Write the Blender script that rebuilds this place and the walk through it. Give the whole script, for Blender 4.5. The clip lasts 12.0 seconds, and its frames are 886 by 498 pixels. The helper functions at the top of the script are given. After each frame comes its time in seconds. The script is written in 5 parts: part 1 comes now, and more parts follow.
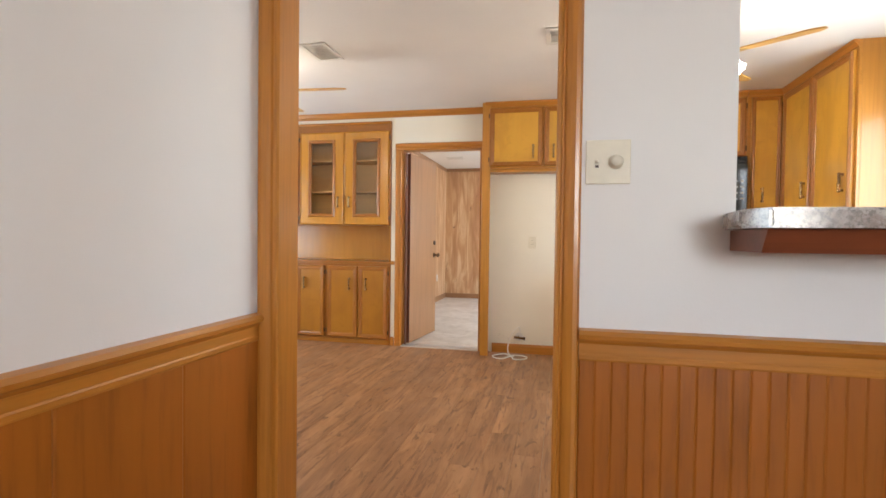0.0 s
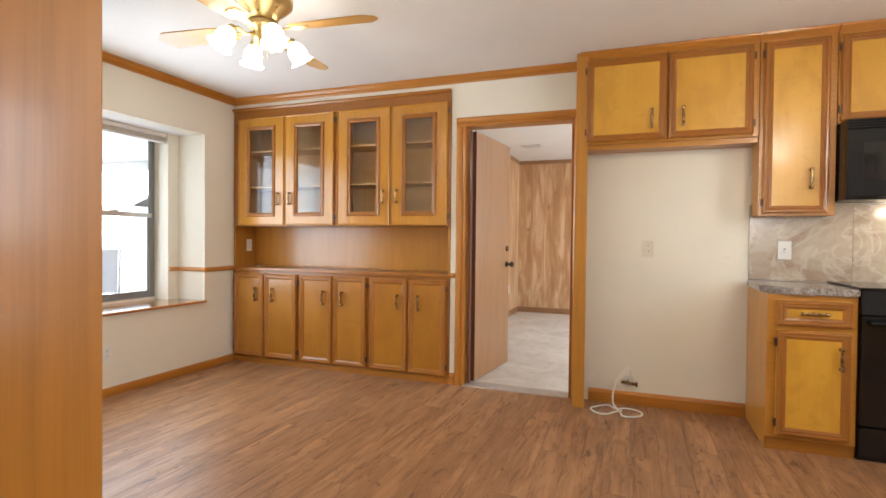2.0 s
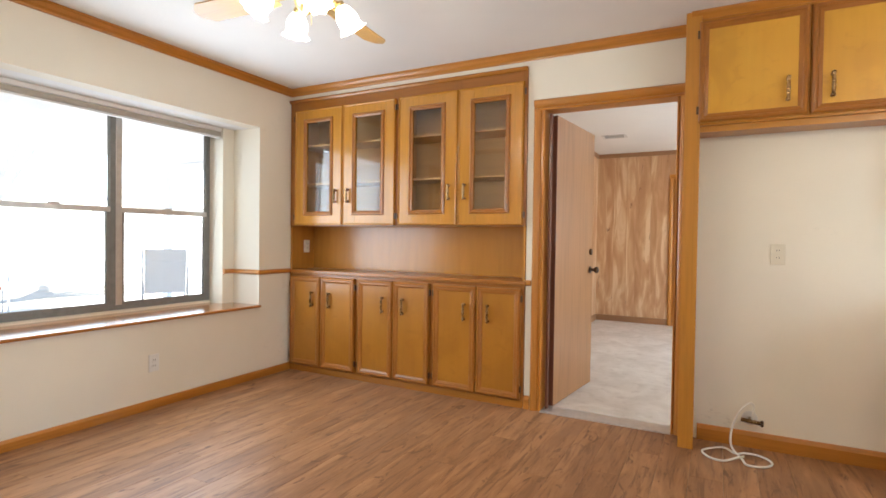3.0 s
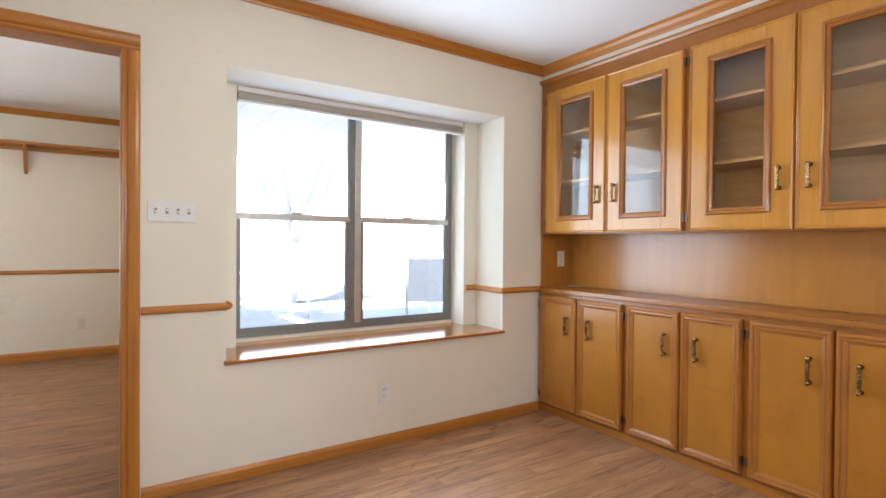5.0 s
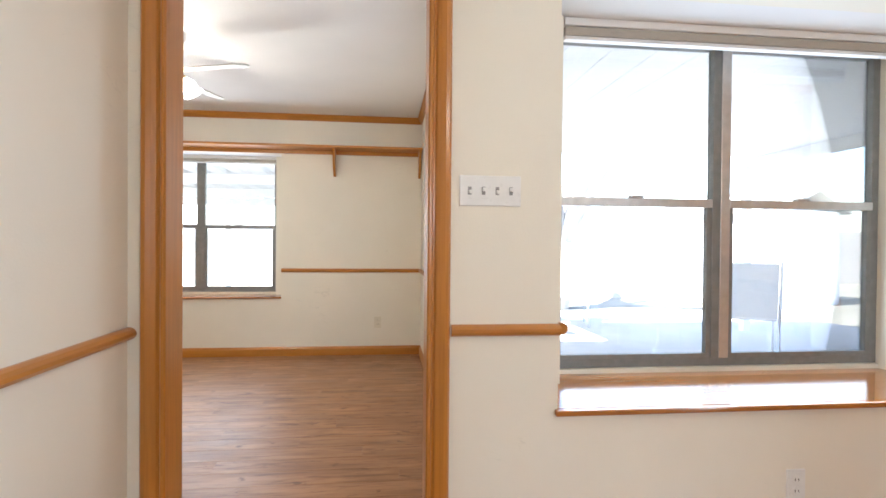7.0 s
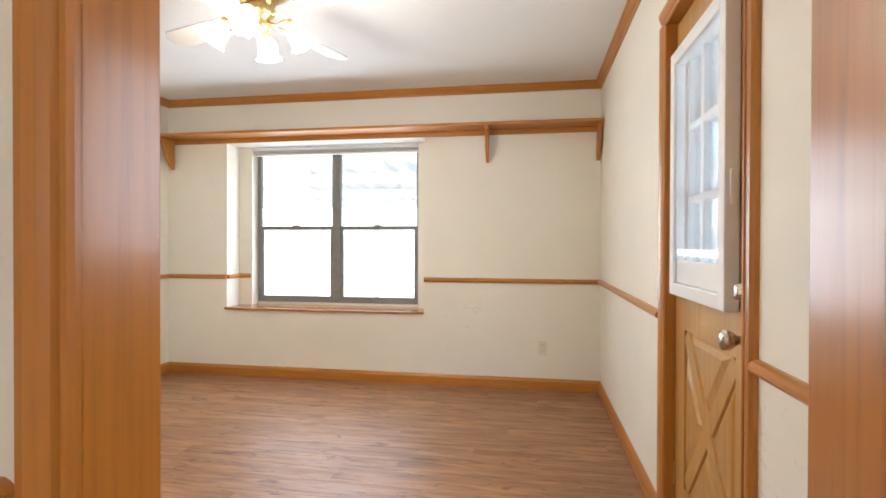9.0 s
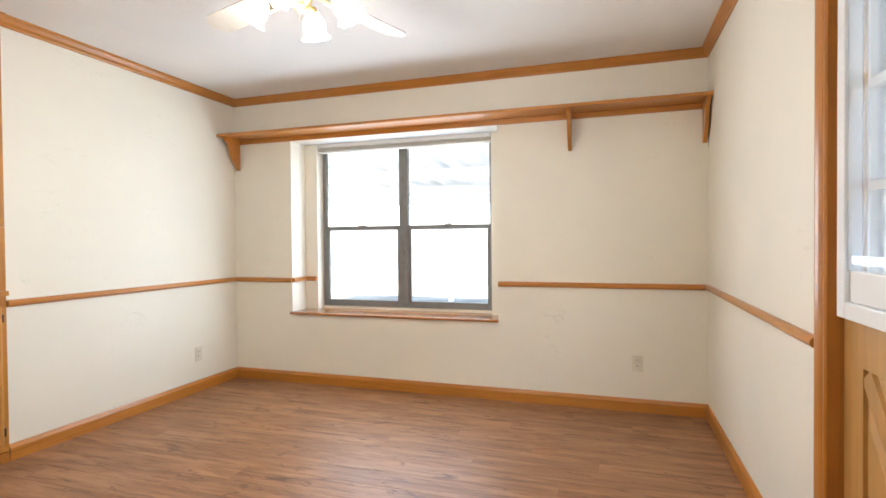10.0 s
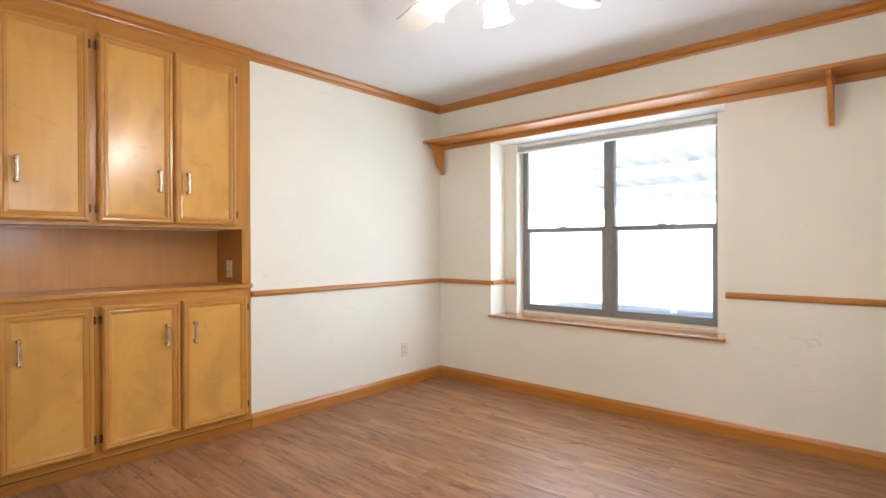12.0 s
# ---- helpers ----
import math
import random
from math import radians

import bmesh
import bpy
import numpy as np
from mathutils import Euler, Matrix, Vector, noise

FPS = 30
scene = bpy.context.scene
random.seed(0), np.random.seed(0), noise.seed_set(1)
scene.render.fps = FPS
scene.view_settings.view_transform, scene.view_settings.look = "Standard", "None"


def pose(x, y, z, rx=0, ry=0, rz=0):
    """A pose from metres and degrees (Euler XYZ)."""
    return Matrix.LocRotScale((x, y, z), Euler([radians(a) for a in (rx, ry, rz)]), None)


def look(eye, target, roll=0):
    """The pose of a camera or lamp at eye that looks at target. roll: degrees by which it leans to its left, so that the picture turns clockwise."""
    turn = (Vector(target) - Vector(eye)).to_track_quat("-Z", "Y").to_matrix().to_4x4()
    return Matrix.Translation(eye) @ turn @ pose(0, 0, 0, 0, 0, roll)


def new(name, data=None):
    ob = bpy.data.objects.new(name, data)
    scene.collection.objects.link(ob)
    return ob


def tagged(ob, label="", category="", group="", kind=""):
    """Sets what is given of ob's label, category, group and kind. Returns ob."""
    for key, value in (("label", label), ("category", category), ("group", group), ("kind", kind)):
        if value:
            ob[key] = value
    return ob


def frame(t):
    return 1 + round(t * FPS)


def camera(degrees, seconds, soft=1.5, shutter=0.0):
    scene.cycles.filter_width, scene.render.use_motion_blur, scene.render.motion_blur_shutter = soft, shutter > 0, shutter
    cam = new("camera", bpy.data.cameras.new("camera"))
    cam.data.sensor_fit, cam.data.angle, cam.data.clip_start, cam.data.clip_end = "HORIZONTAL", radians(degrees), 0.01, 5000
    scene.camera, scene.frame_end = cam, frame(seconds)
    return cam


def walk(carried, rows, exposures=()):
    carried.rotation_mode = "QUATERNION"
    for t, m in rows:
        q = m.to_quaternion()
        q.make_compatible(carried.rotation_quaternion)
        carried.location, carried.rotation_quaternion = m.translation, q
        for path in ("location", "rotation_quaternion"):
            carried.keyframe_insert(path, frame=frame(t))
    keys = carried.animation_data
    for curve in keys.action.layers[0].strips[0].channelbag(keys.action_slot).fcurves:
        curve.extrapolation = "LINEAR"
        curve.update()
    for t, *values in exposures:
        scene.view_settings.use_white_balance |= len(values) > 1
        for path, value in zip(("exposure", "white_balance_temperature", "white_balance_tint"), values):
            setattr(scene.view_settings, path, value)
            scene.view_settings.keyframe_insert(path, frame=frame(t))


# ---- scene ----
cam = camera(80.8, 12.0, soft=1.6)
PATH = [
    (0, (-0.022, -0.047, 1.142), (-0.470, 1.902, 1.097), 0.7),
    (0.5, (-0.098, 0.333, 1.152), (-0.613, 2.265, 1.111), 1.1),
    (1, (-0.214, 0.669, 1.141), (-0.794, 2.583, 1.102), 0.8),
    (1.5, (-0.320, 0.966, 1.142), (-0.936, 2.868, 1.112), 0.8),
    (2, (-0.386, 1.245, 1.145), (-1.084, 3.119, 1.112), 0.6),
    (2.5, (-0.499, 1.474, 1.148), (-1.317, 3.299, 1.113), 0.7),
    (4.5, (-1.014, 2.374, 1.188), (-2.444, 3.772, 1.157), 0.6),
    (5, (-1.216, 2.481, 1.188), (-2.879, 3.592, 1.165), 0.5),
    (5.5, (-1.434, 2.544, 1.177), (-3.253, 3.376, 1.156), 0.4),
    (6, (-1.642, 2.549, 1.173), (-3.564, 3.103, 1.161), 0.5),
    (6.5, (-1.935, 2.486, 1.154), (-3.903, 2.847, 1.136), 0.5),
    (7, (-2.248, 2.437, 1.151), (-4.237, 2.659, 1.130), 0.5),
    (7.5, (-2.552, 2.391, 1.148), (-4.552, 2.428, 1.134), 0.6),
    (7.7, (-2.665, 2.362, 1.149), (-4.664, 2.336, 1.138), 0.6),
    (9.5, (-3.666, 2.239, 1.172), (-5.613, 1.782, 1.145), -0.2),
    (10, (-3.842, 2.204, 1.192), (-5.744, 1.587, 1.160), -0.5),
    (10.5, (-3.962, 2.200, 1.182), (-5.785, 1.377, 1.165), -0.3),
    (11, (-4.032, 2.216, 1.168), (-5.735, 1.167, 1.165), -0.3),
    (11.5, (-4.074, 2.215, 1.163), (-5.670, 1.009, 1.160), -0.2),
    (12, (-4.108, 2.213, 1.166), (-5.607, 0.889, 1.160), -0.2),
]
walk(cam, [(t, look(eye, target, roll)) for t, eye, target, roll in PATH],
     [(0, 3.0, 6600, 10), (2.5, 2.88, 6650, 10), (4.5, 2.88, 6100, 10), (5.5, 2.92, 6000, 10), (7, 3.05, 6050, 10), (7.7, 3.05, 6050, 10), (9.5, 3.18, 6100, 10), (12, 3.12, 5950, 10)])

# ---- world, sun, large lights ----
world = bpy.data.worlds.new("sky")
scene.world = world
world.use_nodes = True
sky = world.node_tree.nodes.new("ShaderNodeTexSky")
sky.sky_type, sky.sun_disc = "NISHITA", False
sky.sun_elevation, sky.sun_rotation = radians(46), radians(162)
world.node_tree.links.new(sky.outputs[0], world.node_tree.nodes["Background"].inputs[0])
world.node_tree.nodes["Background"].inputs[1].default_value = 0.15

sun = new("sun", bpy.data.lights.new("sun", "SUN"))
sun.data.energy, sun.data.angle, sun.data.color = 4.5, radians(0.6), (1, 0.96, 0.9)
sun.matrix_world = look((6, -18, 30), (0, 0, 10))


def window_lamp(name, at, aim, sx, sy, watts, colour):
    lamp = new(name, bpy.data.lights.new(name, "AREA"))
    lamp.data.shape, lamp.data.size, lamp.data.size_y = "RECTANGLE", sx, sy
    lamp.data.energy, lamp.data.color = watts, colour
    lamp.matrix_world = look(at, aim)
    return lamp


def down_lamp(name, at, watts, colour=(1, 0.90, 0.74)):
    """The downward share of a fan's light, below its tulip shades."""
    lamp = new(name, bpy.data.lights.new(name, "SPOT"))
    lamp.data.energy, lamp.data.color, lamp.data.shadow_soft_size = watts, colour, 0.12
    lamp.data.spot_size, lamp.data.spot_blend = radians(172), 0.5
    lamp.location = at
    return lamp


def bulb_lamp(name, at, watts, colour=(1, 0.90, 0.74), size=0.12):
    lamp = new(name, bpy.data.lights.new(name, "POINT"))
    lamp.data.energy, lamp.data.color, lamp.data.shadow_soft_size = watts, colour, size
    lamp.location = at
    return lamp


DAY = (0.76, 0.88, 1.0)
window_lamp("daylight_dining", (-3.935, 3.90, 1.32), (0, 3.90, 1.15), 1.65, 1.33, 4.7, (0.72, 0.86, 1.0))
window_lamp("daylight_dining_bay", (-4.365, 3.905, 1.30), (0, 3.905, 1.22), 1.42, 1.28, 1.9, (0.72, 0.86, 1.0))
window_lamp("daylight_den_bay", (-7.93, 0.515, 1.30), (-4, 0.515, 1.22), 1.42, 1.28, 2.3, DAY)
window_lamp("daylight_den_door", (-5.235, 2.772, 1.48), (-5.235, 0, 1.2), 0.48, 0.72, 0.9, DAY)
window_lamp("daylight_den", (-7.67, 0.50, 1.32), (-4, 0.50, 1.15), 1.6, 1.33, 1.3, DAY)
# Daylight of an assumed, unseen entry window, placed by the bar's shadow.
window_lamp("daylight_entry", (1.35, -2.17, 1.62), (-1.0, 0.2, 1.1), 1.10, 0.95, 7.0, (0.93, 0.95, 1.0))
# Back room daylight, added at an assumed window that is hidden from view.
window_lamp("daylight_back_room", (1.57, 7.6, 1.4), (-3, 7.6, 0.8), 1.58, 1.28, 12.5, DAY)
# Fill added from an assumed, unseen kitchen window to lift the west wall.
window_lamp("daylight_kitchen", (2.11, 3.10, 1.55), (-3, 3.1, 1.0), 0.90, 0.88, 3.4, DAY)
FAN_1, FAN_2, FAN_3 = (-2.18, 3.41), (-5.65, 1.03), (0.74, 3.28)
bulb_lamp("fan_light_dining", (*FAN_1, 1.96), 1.6, (1, 0.92, 0.79))
down_lamp("fan_down_light_dining", (*FAN_1, 1.95), 0.15, (1, 0.92, 0.79))
bulb_lamp("fan_light_den", (*FAN_2, 1.96), 3.7, (1, 0.95, 0.86))
down_lamp("fan_down_light_den", (*FAN_2, 1.95), 0.1, (1, 0.95, 0.86))
bulb_lamp("fan_light_kitchen", (*FAN_3, 1.96), 2.6)
down_lamp("fan_down_light_kitchen", (*FAN_3, 1.95), 0.3)
bulb_lamp("hood_light", (1.1, 4.86, 1.35), 0.3, (1, 0.85, 0.65), 0.03)

# ---- materials ----


class Nodes:
    def __init__(self, name):
        self.mat = bpy.data.materials.new(name)
        self.mat.use_nodes = True
        self.tree = self.mat.node_tree
        self.bsdf = self.tree.nodes["Principled BSDF"]
        self.coord = self.add("ShaderNodeTexCoord").outputs["Object"]

    def add(self, kind, **inputs):
        node = self.tree.nodes.new(kind)
        for key, value in inputs.items():
            self.put(node.inputs[key.replace("_", " ")], value)
        return node

    def put(self, socket, value):
        if isinstance(value, bpy.types.NodeSocket):
            self.tree.links.new(value, socket)
        else:
            socket.default_value = value

    def scaled(self, sx, sy, sz, shift=True):
        m = self.add("ShaderNodeMapping", Vector=self.coord, Scale=(sx, sy, sz))
        if shift:
            r = self.add("ShaderNodeObjectInfo").outputs["Random"]
            c = self.add("ShaderNodeCombineXYZ", X=self.math("MULTIPLY", r, 37.0), Y=self.math("MULTIPLY", r, 71.0), Z=self.math("MULTIPLY", r, 53.0))
            self.put(m.inputs["Location"], c.outputs[0])
        return m.outputs[0]

    def math(self, op, a, b=0.0):
        n = self.add("ShaderNodeMath")
        n.operation = op
        self.put(n.inputs[0], a)
        self.put(n.inputs[1], b)
        return n.outputs[0]

    def noise(self, vec, scale, detail=4.0, rough=0.55, bend=0.0):
        return self.add("ShaderNodeTexNoise", Vector=vec, Scale=scale, Detail=detail, Roughness=rough, Distortion=bend).outputs["Fac"]

    def ramp(self, fac, *stops):
        n = self.add("ShaderNodeValToRGB", Fac=fac)
        el = n.color_ramp.elements
        while len(el) < len(stops):
            el.new(0.5)
        for e, (at, c) in zip(el, stops):
            e.position = at
            e.color = (*c, 1) if len(c) == 3 else c
        return n.outputs[0]

    def mix(self, fac, a, b, how="MIX"):
        n = self.add("ShaderNodeMix")
        n.data_type, n.blend_type = "RGBA", how
        self.put(n.inputs[0], fac)
        self.put(n.inputs[6], a if isinstance(a, bpy.types.NodeSocket) else (*a, 1))
        self.put(n.inputs[7], b if isinstance(b, bpy.types.NodeSocket) else (*b, 1))
        return n.outputs[2]

    def bump(self, height, strength, distance=0.002):
        n = self.add("ShaderNodeBump", Height=height, Strength=strength, Distance=distance)
        self.put(self.bsdf.inputs["Normal"], n.outputs[0])

    def done(self, colour, rough=0.5, metal=0.0, spec=0.5, coat=0.0):
        b = self.bsdf.inputs
        self.put(b["Base Color"], colour if isinstance(colour, bpy.types.NodeSocket) else (*colour, 1))
        self.put(b["Roughness"], rough)
        b["Metallic"].default_value = metal
        b["Specular IOR Level"].default_value = spec
        b["Coat Weight"].default_value = coat
        b["Coat Roughness"].default_value = 0.12
        return self.mat


def tone(c, k):
    return tuple(min(1, v * k) for v in c)


def wood(name, base, axis="z", rough=0.3, contrast=0.82, blotch=0.25, coat=0.15, fine=60):
    """Stained wood: fine pores along the axis under soft, drawn-out darker bands."""
    n = Nodes(name)

    def along(across, length):
        return {"x": (length, across, across), "y": (across, length, across), "z": (across, across, length)}[axis]
    g = n.noise(n.scaled(*along(fine, 2.2)), 1.0, 5, 0.6, 0.3)
    c = n.ramp(g, (0.28, tone(base, contrast)), (0.5, base), (0.78, tone(base, 1.1)))
    b = n.noise(n.scaled(*along(6.0, 1.1)), 1.0, 3, 0.55)
    c = n.mix(n.ramp(b, (0.36, (0, 0, 0)), (0.74, (blotch,) * 3)), c, tone(base, 0.6))
    n.bump(g, 0.08, 0.001)
    r = n.ramp(g, (0.3, (rough + 0.02,) * 3), (0.7, (rough - 0.02,) * 3))
    return n.done(c, r, coat=coat)


def figured(name, base, rough=0.29, coat=0.2, figure=0.4):
    """Smooth veneer: broad clouded figure with a few sharper flame edges, hardly any grain."""
    n = Nodes(name)
    g = n.noise(n.scaled(34, 34, 2.0), 1.0, 4, 0.55, 0.4)
    c = n.ramp(g, (0.3, tone(base, 0.955)), (0.55, base), (0.75, tone(base, 1.04)))
    f = n.noise(n.scaled(3.4, 3.4, 2.0), 1.0, 2, 0.45, 1.6)
    c = n.mix(n.ramp(f, (0.30, (0.5,) * 3), (0.54, (0, 0, 0))), c, tone((base[0], base[1] * 1.05, base[2] * 1.1), 1.12))
    c = n.mix(n.ramp(f, (0.50, (0, 0, 0)), (0.57, (figure * 0.45,) * 3), (0.75, (figure,) * 3)), c, tone((base[0], base[1] * 0.92, base[2]), 0.74))
    s = n.noise(n.scaled(1.0, 1.0, 1.6), 9.0, 3, 0.6, 1.0)
    c = n.mix(n.ramp(s, (0.58, (0, 0, 0)), (0.76, (0.3,) * 3)), c, tone((base[0], base[1] * 0.88, base[2]), 0.58))
    n.bump(g, 0.03, 0.001)
    return n.done(c, rough, coat=coat)


def paint(name, base, relief=0.25, scale=140, rough=0.6, spot=0.04, scuffs=0.0):
    n = Nodes(name)
    big = n.noise(n.scaled(1, 1, 1, False), 1.3, 3)
    c = n.ramp(big, (0.3, tone(base, 1 - spot)), (0.7, tone(base, 1 + spot * 0.6)))
    if scuffs:
        hair = n.noise(n.scaled(1.6, 1.6, 4.5, False), 1.0, 4, 0.55, 2.6)
        line = n.ramp(hair, (0.494, (0, 0, 0)), (0.5, (scuffs,) * 3), (0.506, (0, 0, 0)))
        here = n.ramp(n.noise(n.scaled(1, 1, 1, False), 2.6, 2), (0.60, (0, 0, 0)), (0.68, (1, 1, 1)))
        c = n.mix(n.math("MULTIPLY", line, here), c, tone(base, 0.5))
    n.bump(n.noise(n.scaled(1, 1, 1, False), scale, 3, 0.6), relief, 0.0015)
    return n.done(c, rough, spec=0.3)


def plain(name, colour, rough=0.4, metal=0.0, wear=0.1, spec=0.5, coat=0.0):
    n = Nodes(name)
    f = n.noise(n.scaled(1, 1, 1), 24.0, 4)
    c = n.ramp(f, (0.3, tone(colour, 1 - wear)), (0.7, tone(colour, 1 + wear)))
    r = n.ramp(n.noise(n.scaled(1, 1, 1), 60.0), (0.3, (max(0.02, rough - 0.05),) * 3), (0.7, (rough + 0.07,) * 3))
    return n.done(c, r, metal, spec, coat)


def glow(name, colour, strength):
    n = Nodes(name)
    n.bsdf.inputs["Emission Color"].default_value = (*colour, 1)
    n.bsdf.inputs["Emission Strength"].default_value = strength
    return n.done((0.9, 0.88, 0.85), 0.35)


def glass(name, tint=(1, 1, 1), mixing=0.1, shine=0.8):
    n = Nodes(name)
    out = n.tree.nodes["Material Output"]
    clear = n.add("ShaderNodeBsdfTransparent", Color=(*tint, 1))
    gloss = n.add("ShaderNodeBsdfGlossy", Roughness=0.02)
    fres = n.add("ShaderNodeFresnel", IOR=1.45)
    both = n.add("ShaderNodeMixShader", Fac=n.math("ADD", n.math("MULTIPLY", fres.outputs[0], shine), mixing * 0.2))
    n.put(both.inputs[1], clear.outputs[0])
    n.put(both.inputs[2], gloss.outputs[0])
    n.put(out.inputs["Surface"], both.outputs[0])
    return n.mat


def sheer():
    n = Nodes("translucent_blind")
    clear = n.add("ShaderNodeBsdfTransparent")
    cloth = n.add("ShaderNodeBsdfTranslucent", Color=(0.85, 0.87, 0.9, 1))
    both = n.add("ShaderNodeMixShader", Fac=0.24)
    n.put(both.inputs[1], clear.outputs[0])
    n.put(both.inputs[2], cloth.outputs[0])
    n.put(n.tree.nodes["Material Output"].inputs["Surface"], both.outputs[0])
    return n.mat


def plank_material():
    n = Nodes("laminate_oak")
    rnd = n.add("ShaderNodeObjectInfo").outputs["Random"]
    v = n.scaled(1, 1, 1)

    def stretched(sx, sy):
        return n.add("ShaderNodeMapping", Vector=v, Scale=(sx, sy, 1)).outputs[0]
    g = n.noise(stretched(17, 2.4), 1.0, 7, 0.66, 0.9)
    c = n.ramp(g, (0.30, (0.150, 0.063, 0.027)), (0.43, (0.310, 0.148, 0.064)), (0.56, (0.392, 0.196, 0.088)), (0.74, (0.490, 0.262, 0.128)))
    broad = n.noise(stretched(9, 1.1), 1.0, 3, 0.55, 0.6)
    c = n.mix(n.ramp(broad, (0.40, (0.55,) * 3), (0.56, (0, 0, 0))), c, (0.227, 0.108, 0.051))
    c = n.mix(n.ramp(broad, (0.52, (0, 0, 0)), (0.68, (0.5,) * 3)), c, (0.480, 0.258, 0.128))
    streak = n.noise(stretched(38, 3.0), 1.0, 4, 0.6, 0.4)
    c = n.mix(n.ramp(streak, (0.54, (0, 0, 0)), (0.66, (0.7,) * 3)), c, (0.141, 0.058, 0.028))
    knots = n.noise(stretched(15, 5.0), 1.0, 3, 0.6, 1.4)
    c = n.mix(n.ramp(knots, (0.60, (0, 0, 0)), (0.70, (0.8,) * 3)), c, (0.101, 0.040, 0.019))
    c = n.mix(n.math("MULTIPLY", rnd, 0.30), c, (0.242, 0.122, 0.059))
    n.bump(g, 0.12, 0.0008)
    r = n.ramp(n.noise(n.scaled(1, 1, 1), 4.0), (0.3, (0.36,) * 3), (0.7, (0.48,) * 3))
    return n.done(c, r, spec=0.35)


def panel_material():
    n = Nodes("knotty_panelling")
    g = n.noise(n.scaled(9, 9, 1.5), 1.0, 4, 0.55, 0.8)
    c = n.ramp(g, (0.34, (0.44, 0.22, 0.10)), (0.50, (0.54, 0.30, 0.15)), (0.66, (0.70, 0.48, 0.29)))
    k = n.noise(n.scaled(14, 14, 4.0), 1.0, 3, 0.6, 1.0)
    c = n.mix(n.ramp(k, (0.66, (0, 0, 0)), (0.74, (0.8,) * 3)), c, (0.17, 0.075, 0.04))
    return n.done(c, 0.4)


def granite_material(name, light, mid, dark, scale=1.0):
    n = Nodes(name)
    v = n.scaled(scale, scale, scale, False)
    f = n.noise(v, 9.0, 6, 0.7, 1.2)
    c = n.ramp(f, (0.3, dark), (0.45, mid), (0.6, light), (0.75, tone(mid, 0.8)))
    s = n.noise(v, 85.0, 3, 0.7)
    c = n.mix(n.ramp(s, (0.42, (0.65,) * 3), (0.52, (0, 0, 0))), c, tone(dark, 0.45))
    w = n.noise(v, 50.0, 2)
    c = n.mix(n.ramp(w, (0.58, (0, 0, 0)), (0.66, (0.6,) * 3)), c, light)
    return n.done(c, 0.18, coat=0.3)


def marble_material():
    n = Nodes("marbled_tile")
    v = n.scaled(1, 1, 1.6)
    f = n.noise(v, 2.2, 6, 0.6, 1.6)
    c = n.ramp(f, (0.3, (0.26, 0.17, 0.12)), (0.45, (0.38, 0.29, 0.21)), (0.55, (0.46, 0.38, 0.29)), (0.72, (0.36, 0.27, 0.20)))
    c = n.mix(n.ramp(n.noise(v, 14.0, 4, 0.6, 0.6), (0.4, (0, 0, 0)), (0.7, (0.3,) * 3)), c, (0.60, 0.53, 0.44))
    vein = n.noise(v, 1.6, 4, 0.5, 2.2)
    c = n.mix(n.ramp(vein, (0.47, (0, 0, 0)), (0.5, (0.4,) * 3), (0.53, (0, 0, 0))), c, (0.68, 0.63, 0.56))
    return n.done(c, 0.22, coat=0.15)


def bare_floor_material():
    n = Nodes("bare_mottled_floor")
    v = n.scaled(1, 1, 1, False)
    f = n.noise(v, 3.0, 6, 0.65, 1.0)
    c = n.ramp(f, (0.3, (0.54, 0.47, 0.40)), (0.5, (0.64, 0.57, 0.50)), (0.7, (0.73, 0.67, 0.60)))
    c = n.mix(n.ramp(n.noise(v, 11.0, 4), (0.55, (0, 0, 0)), (0.7, (0.4,) * 3)), c, (0.42, 0.33, 0.27))
    n.bump(f, 0.3, 0.003)
    return n.done(c, 0.75)


def leaf_material():
    n = Nodes("leaves")
    c = n.ramp(n.add("ShaderNodeNewGeometry").outputs["Random Per Island"], (0, (0.09, 0.12, 0.05)), (1, (0.12, 0.15, 0.07)))
    return n.done(c, 0.6)


M_WALL = paint("cream_wall_paint", (0.83, 0.785, 0.675), 0.3, scuffs=0.35)
M_WALL_COOL = paint("white_wall_paint", (0.80, 0.79, 0.775), 0.22)
M_CEIL = paint("ceiling_texture", (0.82, 0.80, 0.77), 0.7, 55, 0.85)
M_WHITE = paint("white_trim_paint", (0.82, 0.81, 0.79), 0.1, 60, 0.4)
OAK = (0.50, 0.195, 0.029)
MAPLE = (0.64, 0.330, 0.041)
M_OAK = {a: wood("stained_oak_" + a, OAK, a, 0.31, 0.8, 0.3, 0.2) for a in "xyz"}
M_FRAME = {a: wood("cabinet_frame_wood_" + a, (0.50, 0.215, 0.033), a) for a in "xyz"}
M_DOOR = figured("maple_cabinet_panel", MAPLE)
M_SILL = wood("varnished_oak_sill", (0.40, 0.15, 0.035), "y", 0.12, 0.8, 0.15, 0.4)
# Lower hutch doors, darker than the glass doors: their shade is in the colour.
M_HUTCH = figured("shaded_hutch_panel", (0.37, 0.146, 0.0145), figure=0.3)
M_HUTCH_STILE = wood("hutch_glass_door_frame", (0.51, 0.225, 0.030), "z", 0.22, 0.86, 0.25, 0.3, 40)
M_HUTCH_FRAME = {a: wood("hutch_frame_wood_" + a, (0.33, 0.118, 0.016), a) for a in "xyz"}
M_DEN_DOOR = figured("den_cupboard_panel", (0.66, 0.345, 0.074), figure=0.5)
M_MOULD = {a: wood("cabinet_moulding_" + a, (0.38, 0.145, 0.022), a, 0.24) for a in "xyz"}
